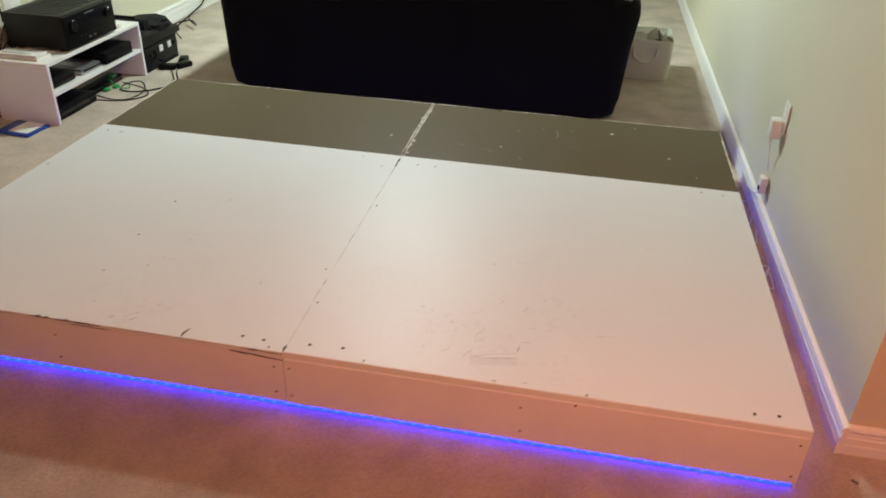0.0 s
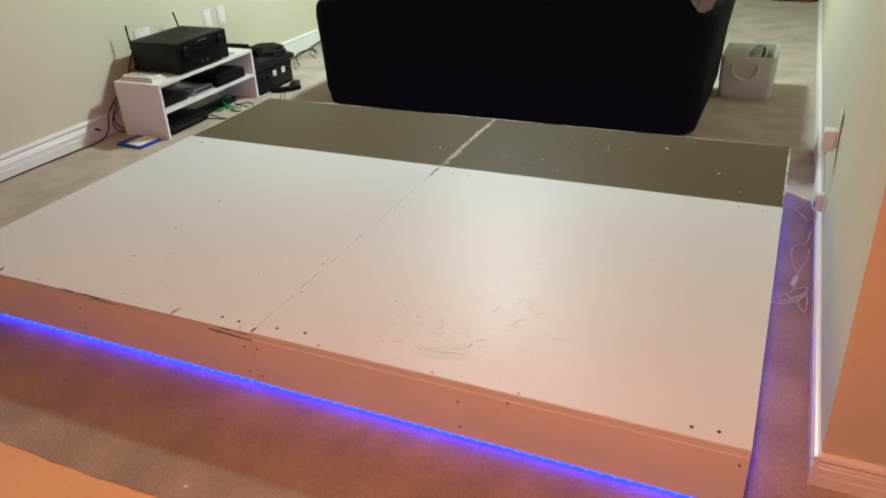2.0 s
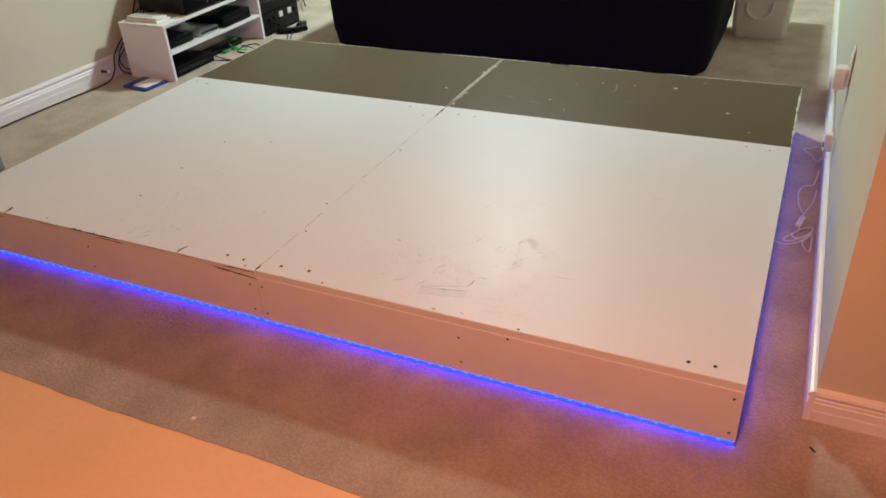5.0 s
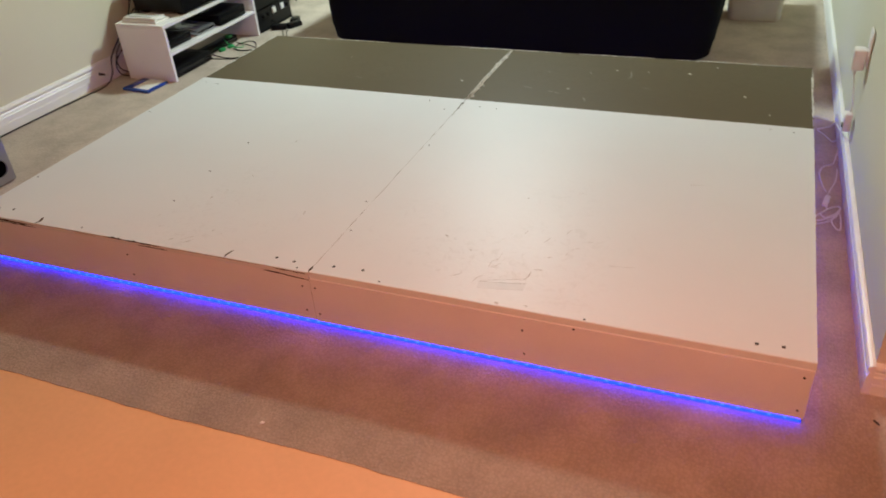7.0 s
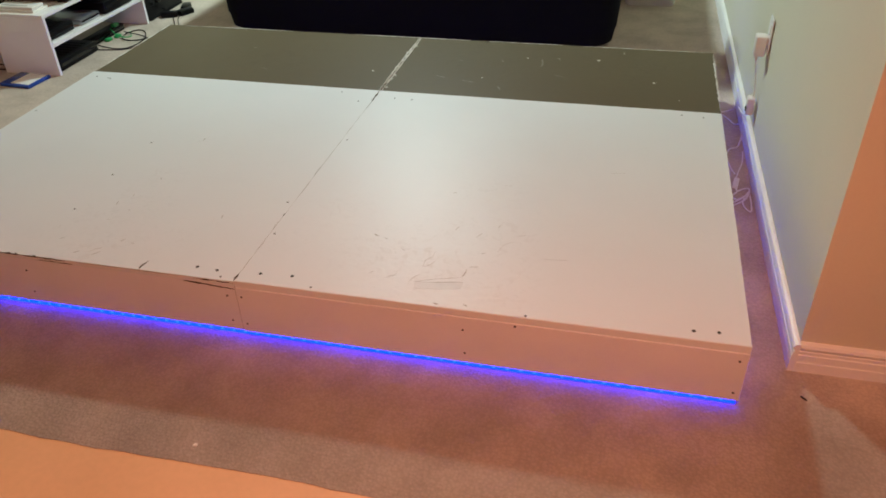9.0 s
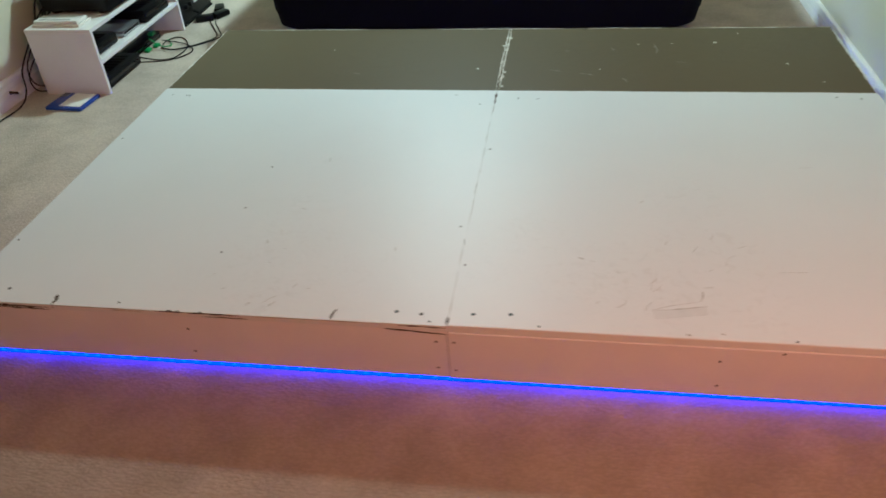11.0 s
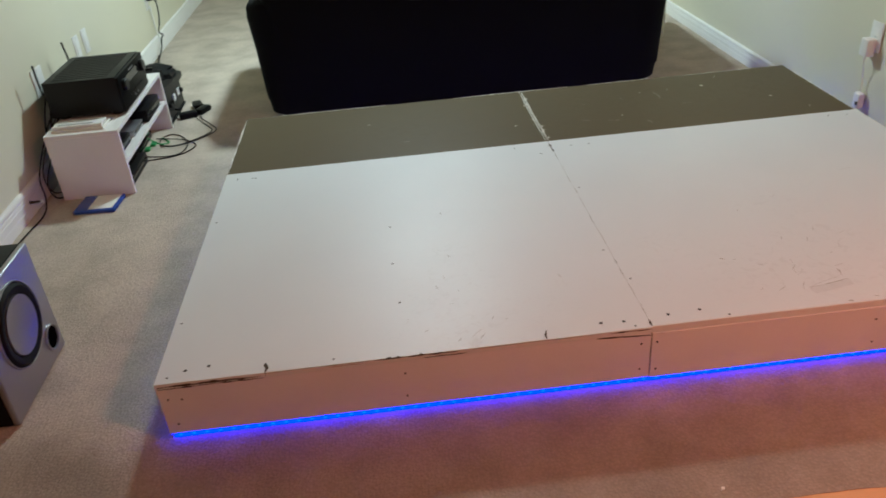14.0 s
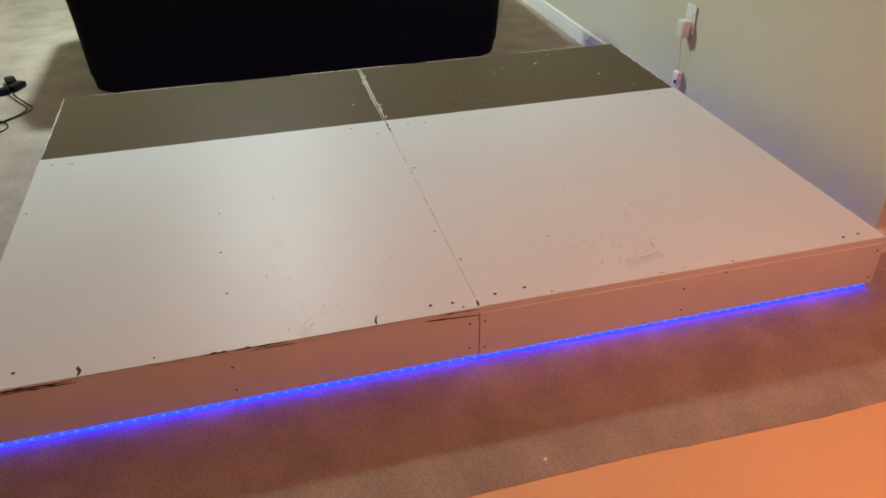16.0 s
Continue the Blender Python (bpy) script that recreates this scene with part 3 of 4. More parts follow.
for k, (pts, half) in enumerate((([(0.553, 1.635), (0.560, 1.585), (0.556, 1.545)], 0.0045), ([(0.395, 1.60), (0.405, 1.575)], 0.0050), ([(0.225, 1.575), (0.240, 1.560)], 0.0035), ([(0.425, 1.325), (0.440, 1.290)], 0.0050),
                                 ([(0.17, 1.395), (0.21, 1.380)], 0.0030), ([(0.28, 1.365), (0.33, 1.350)], 0.0030), ([(0.62, 1.47), (0.66, 1.455)], 0.0026), ([(-0.55, 1.36), (-0.52, 1.352)], 0.0030))):
    part("rub_mark", ragged(pts, half, 90 + k, H - 0.01, H - 0.0027), M_RUB, riser)
part("gouge", ragged([(0.302, DG + 0.001), (0.300, DG - 0.008), (0.296, DG - 0.022)], 0.0050, 99, H - 0.012, H - 0.0024), M_GOUGE, riser)

screw_mesh = None


def screw(x, y, z, up=True, r=0.0042):
    """A sunk dark screw head in a shallow worn rim."""
    global screw_mesh
    if screw_mesh is None:
        ob = part("screw", lathe([(0.0001, -0.004), (1.0, -0.004), (1.0, 0.0002), (0.78, 0.0006), (0.55, 0.0003), (0.0001, 0.0002)], (0, 0, 0), n=12), M_HOLE, riser)
        screw_mesh = ob.data
    else:
        ob = new("screw", screw_mesh)
        ob.parent = riser
    ob.location = Vector((x, y, z)) - ORIGIN[riser.name]
    ob.scale = (r, r, 1)
    if not up:
        ob.rotation_euler = (radians(90), 0, 0)


TOP = [(-0.119, 0.041), (-0.062, 0.037), (0.054, 0.045), (0.137, 0.051), (0.200, 0.015), (1.099, 0.034), (1.153, 0.039), (1.087, 1.176), (1.158, 1.168), (-0.136, 1.173), (-0.048, 1.104),
       (0.076, 1.152), (0.142, 1.150), (-1.192, 0.022), (-1.152, 0.044), (-1.096, 0.052), (-0.788, 0.020), (-0.616, 0.233), (-0.627, 0.438), (-0.626, 0.663), (-1.197, 0.823), (-1.201, 0.25),
       (-1.171, 1.160), (-1.105, 1.152), (-1.116, 1.154), (0.013, 0.222), (-0.018, 0.384), (0.017, 0.797), (0.728, 0.010), (-0.04, 0.012)]
for x, y in TOP:
    screw(x, y, H + 0.0003, r=0.0046 if 0.03 < y < 0.08 else 0.0030)
for x, z in ((-0.026, 0.140), (0.014, 0.142), (-0.026, 0.060), (0.015, 0.056), (0.582, 0.132), (0.586, 0.060), (1.201, 0.147), (1.203, 0.053), (-0.619, 0.135), (-0.620, 0.063), (-1.197, 0.139),
             (-1.164, 0.136), (0.706, 0.163), (-1.19, 0.06)):
    screw(x, -0.0024 if x < 0 else -0.0044, z, up=False, r=0.0030)

# ---- the light strip round its foot ----
strip = thing("led_light_strip", (0, -0.002, 0.0), "blue glowing light strip along the foot of the platform", "light strip")
ZS0, ZS1 = 0.0008, 0.018
part("tape", box(-W + 0.003, W - 0.003, 0.0135, 0.0155, ZS0, ZS1), M_LED, strip, "glowing blue tape", smooth=False)
part("tape", box(-W + 0.0035, -W + 0.0055, 0.002, 1.79, 0.022, 0.031), M_LED, strip, "glowing blue tape", smooth=False)
part("tape", box(W - 0.0055, W - 0.0035, 0.02, 1.79, 0.030, 0.0328), M_LED, strip, "glowing blue tape", smooth=False)
part("tape", box(-W + 0.02, W - 0.02, DG + 0.0005, DG + 0.0025, 0.034, 0.050), M_LED, strip, "glowing blue tape", smooth=False)
led_mesh = None
for k in range(73):
    x = -W + 0.02 + k * 0.0331
    if led_mesh is None:
        ob = part("led", box(x - 0.0035, x + 0.0035, 0.0115, 0.0134, 0.007, 0.013, 0.0005, 1), M_LEDHOT, strip)
        led_mesh, first = ob.data, x
    else:
        ob = new("led", led_mesh)
        ob.parent = strip
        ob.location = (x - first, 0, 0)
# added: dark strips closing the gap behind the tape, no known part
part("dark_backing", box(-W + 0.004, W - 0.004, 0.0156, 0.03, 0.0005, HB - 0.001), M_GOUGE, riser, smooth=False)
part("dark_backing", box(-W + 0.008, -W + 0.022, 0.045, DG - 0.02, 0.0005, HB - 0.001), M_GOUGE, riser, smooth=False)
part("dark_backing", box(W - 0.022, W - 0.008, 0.045, DG - 0.02, 0.0005, HB - 0.001), M_GOUGE, riser, smooth=False)

# ---- the sofa ----
AT = Vector((0, 0.055, 0))
sofa = thing("sofa", (-0.18, 2.62, 0), "large black fabric sofa with rounded corners, seen from behind", "sofa")
part("base", stack([(0.012, -1.150, 0.775, 2.215, 3.05, 0.10), (0.03, -1.180, 0.800, 2.19, 3.07, 0.11), (0.10, -1.190, 0.812, 2.183, 3.08, 0.11), (0.30, -1.200, 0.832, 2.188, 3.09, 0.10),
                    (0.36, -1.192, 0.836, 2.19, 3.09, 0.10)], 8), M_SOFA, sofa)


def arm(xb0, xb1, xt0, xt1):
    return stack([(0.10, xb0, xb1, 2.185, 3.09, 0.10), (0.36, (xb0 + xt0) / 2, (xb1 + xt1) / 2, 2.188, 3.11, 0.10), (0.50, xt0, xt1, 2.195, 3.12, 0.10), (0.548, xt0 + 0.004, xt1 - 0.004, 2.20, 3.12, 0.10),
                  (0.568, xt0 + 0.018, xt1 - 0.018, 2.212, 3.105, 0.09), (0.576, xt0 + 0.045, xt1 - 0.045, 2.24, 3.08, 0.06)], 8)


part("armrest", arm(-1.192, -0.95, -1.222, -0.96), M_SOFA, sofa)
part("armrest", arm(0.57, 0.815, 0.60, 0.858), M_SOFA, sofa)
part("backrest", stack([(0.2, -1.12, 0.75, 2.186, 2.46, 0.06), (0.45, -1.135, 0.765, 2.190, 2.44, 0.06), (0.60, -1.14, 0.77, 2.195, 2.42, 0.06), (0.655, -1.135, 0.765, 2.205, 2.40, 0.06),
                        (0.675, -1.12, 0.75, 2.225, 2.385, 0.05), (0.682, -1.09, 0.72, 2.25, 2.36, 0.03)], 8), M_SOFA, sofa)
for x0, x1 in ((-0.945, -0.19), (-0.18, 0.575)):
    part("seat_cushion", stack([(0.34, x0 + 0.01, x1 - 0.01, 2.46, 3.06, 0.05), (0.38, x0, x1, 2.45, 3.08, 0.06), (0.44, x0, x1, 2.45, 3.08, 0.06), (0.465, x0 + 0.03, x1 - 0.03, 2.48, 3.05, 0.05)], 6), M_SOFA, sofa)


def blanket():
    """A throw pulled over the back's corner, one tip hanging down behind."""
    bm = bmesh.new()
    nu, nv = 26, 34
    grid = []
    for j in range(nv):
        s = j / (nv - 1)
        row = []
        for i in range(nu):
            u = i / (nu - 1)
            tip = 0.585 + 0.05 * (1 - u) * 0.4 + 0.14 * max(0.0, 0.55 - u) + 0.10 * max(0.0, u - 0.75)
            x = 0.705 + 0.125 * u
            if s < 0.45:
                k = s / 0.45
                z, y = tip + (0.690 - tip) * k, 2.182
            else:
                k = (s - 0.45) / 0.55
                y, z = 2.182 + 0.30 * k, 0.690 + 0.02 * math.sin(math.pi * k) - 0.03 * k
            fold = 0.010 * math.sin(u * 15 + s * 2) + 0.008 * noise.noise((u * 6, s * 5, 1))
            row.append(bm.verts.new((x + 0.01 * math.sin(s * 7), y - abs(fold) if s < 0.45 else y, z + (fold if s > 0.45 else 0))))
        grid.append(row)
    for a, b in zip(grid, grid[1:]):
        for i in range(nu - 1):
            bm.faces.new((a[i], a[i + 1], b[i + 1], b[i]))
    bmesh.ops.solidify(bm, geom=bm.faces[:], thickness=0.006)
    return bm


solo("throw_blanket", blanket(), M_BLANKET, "dusty pink fleece throw hanging over the sofa back", "blanket")

# ---- storage basket ----
AT = Vector((0, 0, 0))
bx0, bx1, by0, by1, bh = 0.828, 1.100, 2.990, 3.31, 0.226
basket = thing("storage_basket", ((bx0 + bx1) / 2, (by0 + by1) / 2, 0), "cream canvas storage basket full of papers, on the carpet", "basket")
outer = [(0.0, bx0 + 0.012, bx1 - 0.012, by0 + 0.012, by1 - 0.012, 0.03), (0.012, bx0 + 0.004, bx1 - 0.004, by0 + 0.004, by1 - 0.004, 0.03), (0.10, bx0 - 0.001, bx1 + 0.001, by0 - 0.003, by1, 0.03),
         (bh, bx0, bx1, by0, by1, 0.025), (bh + 0.003, bx0 + 0.003, bx1 - 0.003, by0 + 0.003, by1 - 0.003, 0.023), (bh, bx0 + 0.006, bx1 - 0.006, by0 + 0.006, by1 - 0.006, 0.022),
         (0.02, bx0 + 0.016, bx1 - 0.016, by0 + 0.016, by1 - 0.016, 0.022)]
part("body", stack(outer, 6), M_CANVAS, basket)
hx = 0.953
part("handle", tube([(hx - 0.064, by0 - 0.006, 0.185), (hx - 0.056, by0 - 0.012, 0.14), (hx - 0.02, by0 - 0.016, 0.112), (hx + 0.02, by0 - 0.016, 0.112), (hx + 0.056, by0 - 0.012, 0.14), (hx + 0.064, by0 - 0.006, 0.185)], 0.0075, 8), M_CANVAS, basket)


def crumpled(x0, x1, y0, y1, z, lift, seed, turn):
    bm = bmesh.new()
    n = 12
    g = [[bm.verts.new((x0 + (x1 - x0) * i / n, y0 + (y1 - y0) * j / n, z + lift * noise.noise((i * 0.34, j * 0.3, seed)) + turn * i / n)) for i in range(n + 1)] for j in range(n + 1)]
    for a, b in zip(g, g[1:]):
        for i in range(n):
            bm.faces.new((a[i], a[i + 1], b[i + 1], b[i]))
    bmesh.ops.solidify(bm, geom=bm.faces[:], thickness=0.002)
    return bm




def folded(x0, x1, y0, y1, z, seed):
    """A cloth stuffed in loosely: a flat front lap, a raised roll behind and one turned-up end."""
    bm = bmesh.new()
    n = 22
    g = []
    for j in range(n + 1):
        v = j / n
        row = []
        for i in range(n + 1):
            u = i / n
            h = 0.030 * math.exp(-((v - 0.62 - 0.10 * u) / 0.16) ** 2) + 0.034 * max(0.0, u - 0.72) / 0.28 - 0.018 * math.exp(-((u - 0.66) / 0.10) ** 2) - 0.05 * max(0.0, v - 0.82)
            row.append(bm.verts.new((x0 + (x1 - x0) * u, y0 + (y1 - y0) * v, z + h + 0.010 * noise.noise((u * 4, v * 5, seed)))))
        g.append(row)
    for p, q in zip(g, g[1:]):
        for i in range(n):
            bm.faces.new((p[i], p[i + 1], q[i + 1], q[i]))
    bmesh.ops.solidify(bm, geom=bm.faces[:], thickness=0.004)
    return bm


solo("folded_cloth", folded(bx0 + 0.018, bx1 - 0.085, by0 + 0.020, by1 - 0.09, 0.203, 2), M_PAPER, "crumpled cream cloth inside the basket", "cloth")
solo("paper_sheet", crumpled(bx1 - 0.065, bx1 - 0.020, by0 + 0.03, by1 - 0.08, 0.208, 0.03, 5, 0.012), M_PAPER, "crumpled white paper inside the basket", "paper")
solo("dark_folder", box(bx1 - 0.080, bx1 - 0.068, by0 + 0.03, by1 - 0.06, 0.02, 0.226, 0.002), M_BLACK, "thin black folder standing in the basket", "folder")

# ---- low white media shelf ----
sx0, sx1, sy0, sy1, sh = -1.983, -1.688, 1.547, 2.318, 0.284
shelf = thing("media_shelf", ((sx0 + sx1) / 2, (sy0 + sy1) / 2, 0), "low white melamine media shelf with one middle board", "shelf")
part("side_panel", box(sx0, sx1, sy0, sy0 + 0.016, 0, sh - 0.0165, 0.0012), M_SHELF, shelf, smooth=False)
part("side_panel", box(sx0, sx1, sy1 - 0.016, sy1, 0, sh - 0.0165, 0.0012), M_SHELF, shelf, smooth=False)
part("top_board", box(sx0, sx1, sy0, sy1, sh - 0.016, sh, 0.0012), M_SHELF, shelf, smooth=False)
part("middle_board", box(sx0, sx1 - 0.002, sy0 + 0.0165, sy1 - 0.0165, 0.130, 0.146, 0.0012), M_SHELF, shelf, smooth=False)

# receiver on top
rx0, rx1, ry0, ry1, rz0, rz1 = -2.000, -1.690, 1.728, 2.118, sh, 0.447
rec = thing("av_receiver", ((rx0 + rx1) / 2, (ry0 + ry1) / 2, rz0), "black audio receiver with slotted lid, on the white shelf", "receiver")
part("case", box(rx0, rx1 - 0.014, ry0, ry1, rz0 + 0.014, rz1, 0.003), M_METAL, rec)
front = part("front_panel", box(rx1 - 0.0135, rx1, ry0 - 0.002, ry1 + 0.002, rz0 + 0.013, rz1 - 0.004, 0.003), M_BLACK, rec)
part("display", box(rx1 - 0.001, rx1 + 0.0012, ry0 + 0.10, ry1 - 0.10, rz1 - 0.062, rz1 - 0.028, 0.001), M_GLOSS, front, smooth=False)
for y in (ry0 + 0.055, ry1 - 0.055):
    part("knob", lathe([(0.026, 0), (0.026, 0.014), (0.023, 0.017), (0.001, 0.017)], (rx1, y, rz1 - 0.05), "x"), M_KNOB, front)
for k in range(7):
    y = ry0 + 0.10 + k * 0.031
    part("button", box(rx1 - 0.001, rx1 + 0.003, y, y + 0.014, rz0 + 0.05, rz0 + 0.056, 0.0008, 1), M_KNOB, front, smooth=False)
for k, y in enumerate((ry0 + 0.17, ry0 + 0.21)):
    part("jack", lathe([(0.006, 0), (0.006, 0.003), (0.003, 0.003), (0.001, 0.001)], (rx1, y, rz0 + 0.035), "x", 12), M_SILVER, front)
part("lettering", box(rx1 - 0.001, rx1 + 0.0012, ry0 + 0.16, ry0 + 0.23, rz1 - 0.022, rz1 - 0.016), M_SILVER, front, "small pale marking bar", smooth=False)
for k in range(13):
    y = ry0 + 0.03 + k * 0.0265
    part("lid_rib", box(rx0 + 0.03, rx1 - 0.05, y, y + 0.012, rz1 - 0.002, rz1 + 0.0025, 0.001, 1), M_METAL, rec, smooth=False)
for x in (rx0 + 0.04, rx1 - 0.05):
    for y in (ry0 + 0.04, ry1 - 0.04):
        part("foot", lathe([(0.022, 0), (0.024, 0.014), (0.001, 0.014)], (x, y, rz0), n=16), M_RUBBER, rec)
for y, lx, ly in ((ry0 + 0.015, 0.0, -0.004), (ry1 + 0.0, 0.0, -0.02)):
    part("antenna", tube([(rx0 - 0.012, y, rz1 - 0.05), (rx0 - 0.014, y, rz1), (rx0 - 0.014 + lx, y + ly, rz1 + 0.075)], 0.0045, 8), M_BLACK, rec)

AT = Vector((-0.033, 0.046, 0))
# flat white box at the near end of the shelf top
pk = thing("white_keyboard_box", (-1.80, 1.58, sh), "flat white cardboard box with printed panel, on the shelf", "box")
part("lower_tray", box(-1.925, -1.715, 1.528, 1.630, sh, sh + 0.010, 0.001), M_PAPER, pk, smooth=False)
part("lid", box(-1.918, -1.722, 1.535, 1.612, sh + 0.0102, sh + 0.024, 0.002), M_PLASTIC, pk)
part("label_bar", box(-1.90, -1.76, 1.547, 1.560, sh + 0.0235, sh + 0.0246), M_SCUFF, pk, "faded grey print", smooth=False)
solo("small_roll", lathe([(0.022, 0), (0.026, 0.002), (0.026, 0.010), (0.012, 0.010), (0.011, 0.004), (0.001, 0.004)], (-1.70, 2.15, sh)), M_PAPER, "small white ring of tape on the shelf", "tape roll")
solo("shelf_cap", box(-1.70, -1.68, 2.075, 2.10, sh, sh + 0.012, 0.003), M_BLACK, "small black plug end on the shelf", "plug")


def device(name, x0, x1, y0, y1, z0, z1, material, label, category, vents=0):
    d = thing(name, ((x0 + x1) / 2, (y0 + y1) / 2, z0), label, category)
    body = part("case", box(x0, x1, y0, y1, z0 + 0.003, z1, 0.004), material, d)
    part("front_strip", box(x1 - 0.001, x1 + 0.0015, y0 + 0.01, y1 - 0.01, z0 + 0.4 * (z1 - z0), z0 + 0.7 * (z1 - z0), 0.0008, 1), M_GLOSS, d, smooth=False)
    for x in (x0 + 0.02, x1 - 0.02):
        for y in (y0 + 0.02, y1 - 0.02):
            part("foot", lathe([(0.007, 0), (0.008, 0.004), (0.001, 0.004)], (x, y, z0), n=10), M_RUBBER, d)
    for k in range(vents):
        y = y0 + 0.02 + k * (y1 - y0 - 0.04) / vents
        part("vent_rib", box(x0 + 0.02, x1 - 0.03, y, y + 0.006, z1 - 0.001, z1 + 0.0012), M_RUBBER, body, smooth=False)
    return d


device("cable_box", -1.93, -1.69, 1.545, 1.73, 0.146, 0.192, M_BLACK, "black cable box on the middle board", "set-top box", 8)
device("silver_player", -1.90, -1.685, 1.775, 1.93, 0.146, 0.176, M_SILVER, "thin silver disc player on the middle board", "player")
device("game_console", -1.94, -1.665, 1.95, 2.19, 0.146, 0.206, M_BLACK, "black game console on the middle board", "console", 6)
device("black_modem", -1.93, -1.68, 1.55, 1.84, 0.0, 0.052, M_BLACK, "long black modem on the carpet under the shelf", "modem", 8)
device("power_strip", -1.80, -1.735, 1.86, 2.16, 0.0, 0.036, M_BLACK, "black power strip on the carpet", "power strip")
for k, (x, y) in enumerate(((-1.715, 1.98), (-1.70, 2.04), (-1.745, 2.10))):
    solo("green_connector", box(x - 0.012, x + 0.012, y - 0.02, y + 0.02, 0.036 if k == 2 else 0.0, 0.052 if k == 2 else 0.014, 0.003), M_GREEN, "green plastic cable connector on the floor", "connector", "green connectors")

AT = Vector((-0.008, 0.03, 0))
# black gear past the far end of the shelf
gear = thing("black_amplifier", (-1.80, 2.48, 0), "black amplifier box with sloping lid and pale sockets, beside the shelf", "amplifier")
part("case", box(-1.93, -1.70, 2.30, 2.68, 0.0, 0.135, 0.006), M_BLACK, gear)
lid = [[(-1.94, 2.29, 0.137), (-1.94, 2.70, 0.137), (-1.685, 2.70, 0.137), (-1.685, 2.29, 0.137)], [(-1.94, 2.29, 0.215), (-1.94, 2.70, 0.185), (-1.685, 2.70, 0.165), (-1.685, 2.29, 0.195)],
       [(-1.93, 2.30, 0.225), (-1.93, 2.69, 0.195), (-1.70, 2.69, 0.175), (-1.70, 2.30, 0.205)]]
part("lid", loft(lid), M_METAL, gear)
part("panel", box(-1.7005, -1.696, 2.315, 2.665, 0.012, 0.125, 0.001), M_METAL, gear, smooth=False)
for y in (2.47, 2.56):
    part("socket", box(-1.6965, -1.690, y, y + 0.034, 0.075, 0.108, 0.001), M_PLASTIC, gear, "pale plastic socket", smooth=False)
for y in (2.37, 2.42, 2.63):
    part("knob", lathe([(0.013, 0), (0.012, 0.016), (0.001, 0.016)], (-1.696, y, 0.085), "x", 14), M_KNOB, gear)
part("foot_rail", box(-1.697, -1.688, 2.32, 2.66, 0.0, 0.011, 0.002), M_RUBBER, gear, smooth=False)
solo("rolled_mat", lathe([(0.001, -0.10), (0.026, -0.10), (0.031, -0.085), (0.031, 0.085), (0.026, 0.10), (0.001, 0.10)], (-1.80, 2.385, 0.244), "x", 18), M_RUBBER, "small rolled black mat lying on the amplifier", "mat")


def soft_bag(x0, x1, y0, y1, z, height, seed):
    """A slumped soft bag: a rounded lump with deep creases."""
    bm = bmesh.new()
    rings_, n = 12, 30
    rows = []
    for k in range(rings_):
        t = k / (rings_ - 1)
        w = (1 - t ** 2.2) ** 0.6 if k < rings_ - 1 else 0.06
        rows.append([])
        for i in range(n):
            a = 2 * math.pi * i / n
            d = 1 + 0.40 * noise.noise((2.6 * math.cos(a), 2.6 * math.sin(a), t * 4 + seed)) * (0.35 + t)
            rows[-1].append(((x0 + x1) / 2 + (x1 - x0) / 2 * w * d * math.cos(a), (y0 + y1) / 2 + (y1 - y0) / 2 * w * d * math.sin(a), z + height * t * (1 + 0.7 * noise.noise((1.7 * math.cos(a), 1.7 * math.sin(a), seed)) * (1 - t)) ))
    return loft(rows)


solo("black_bag", soft_bag(-1.92, -1.68, 2.42, 2.70, 0.184, 0.062, 3), M_RUBBER, "soft black bag slumped over the amplifier", "bag")
solo("black_tablet", box(-1.935, -1.715, 2.305, 2.318, 0.2185, 0.305, 0.003), M_GLOSS, "thin black tablet standing on the amplifier", "tablet")
for (x, y), a in (((-1.625, 2.41), 20), ((-1.560, 2.47), 65), ((-1.60, 2.55), 110)):
    bm = box(-0.045, 0.045, -0.024, 0.024, 0, 0.030, 0.007)
    bmesh.ops.rotate(bm, verts=bm.verts, cent=(0, 0, 0), matrix=Matrix.Rotation(radians(a), 3, "Z"))
    bmesh.ops.translate(bm, verts=bm.verts, vec=(x, y, 0))
    solo("power_adapter", bm, M_BLACK, "black power adapter brick on the carpet", "adapter", "power adapters")


def cable(points, r, material, label):
    return solo("cable", tube(points, r), material, label, "cable")


BC = "thin black cable lying on the carpet"
AT = Vector((0, 0, 0))
cable([(-1.76, 1.95, 0.004), (-1.70, 1.928, 0.004), (-1.623, 1.917, 0.004), (-1.575, 1.95, 0.004), (-1.565, 2.053, 0.004), (-1.615, 2.16, 0.004), (-1.675, 2.20, 0.004), (-1.712, 2.15, 0.004), (-1.695, 2.07, 0.006),
       (-1.631, 2.021, 0.010), (-1.535, 2.079, 0.006), (-1.455, 2.195, 0.004), (-1.495, 2.29, 0.004), (-1.56, 2.40, 0.004), (-1.575, 2.46, 0.012)], 0.0026, M_RUBBER, BC)
cable([(-1.70, 2.06, 0.004), (-1.62, 2.045, 0.004), (-1.54, 2.10, 0.004), (-1.475, 2.20, 0.004), (-1.53, 2.31, 0.004), (-1.60, 2.42, 0.010)], 0.0026, M_RUBBER, BC)
AT = Vector((-0.033, 0.046, 0))
cable([(-1.69, 1.84, 0.004), (-1.58, 1.86, 0.004), (-1.52, 1.90, 0.004), (-1.49, 1.98, 0.004), (-1.56, 2.06, 0.006), (-1.70, 2.10, 0.01)], 0.0026, M_RUBBER, BC)
cable([(-1.72, 2.02, 0.05), (-1.66, 2.0, 0.02), (-1.63, 2.05, 0.004), (-1.68, 2.12, 0.004)], 0.003, M_GREEN, "green cable beside the shelf")
AT = Vector((-0.012, 0.046, 0))
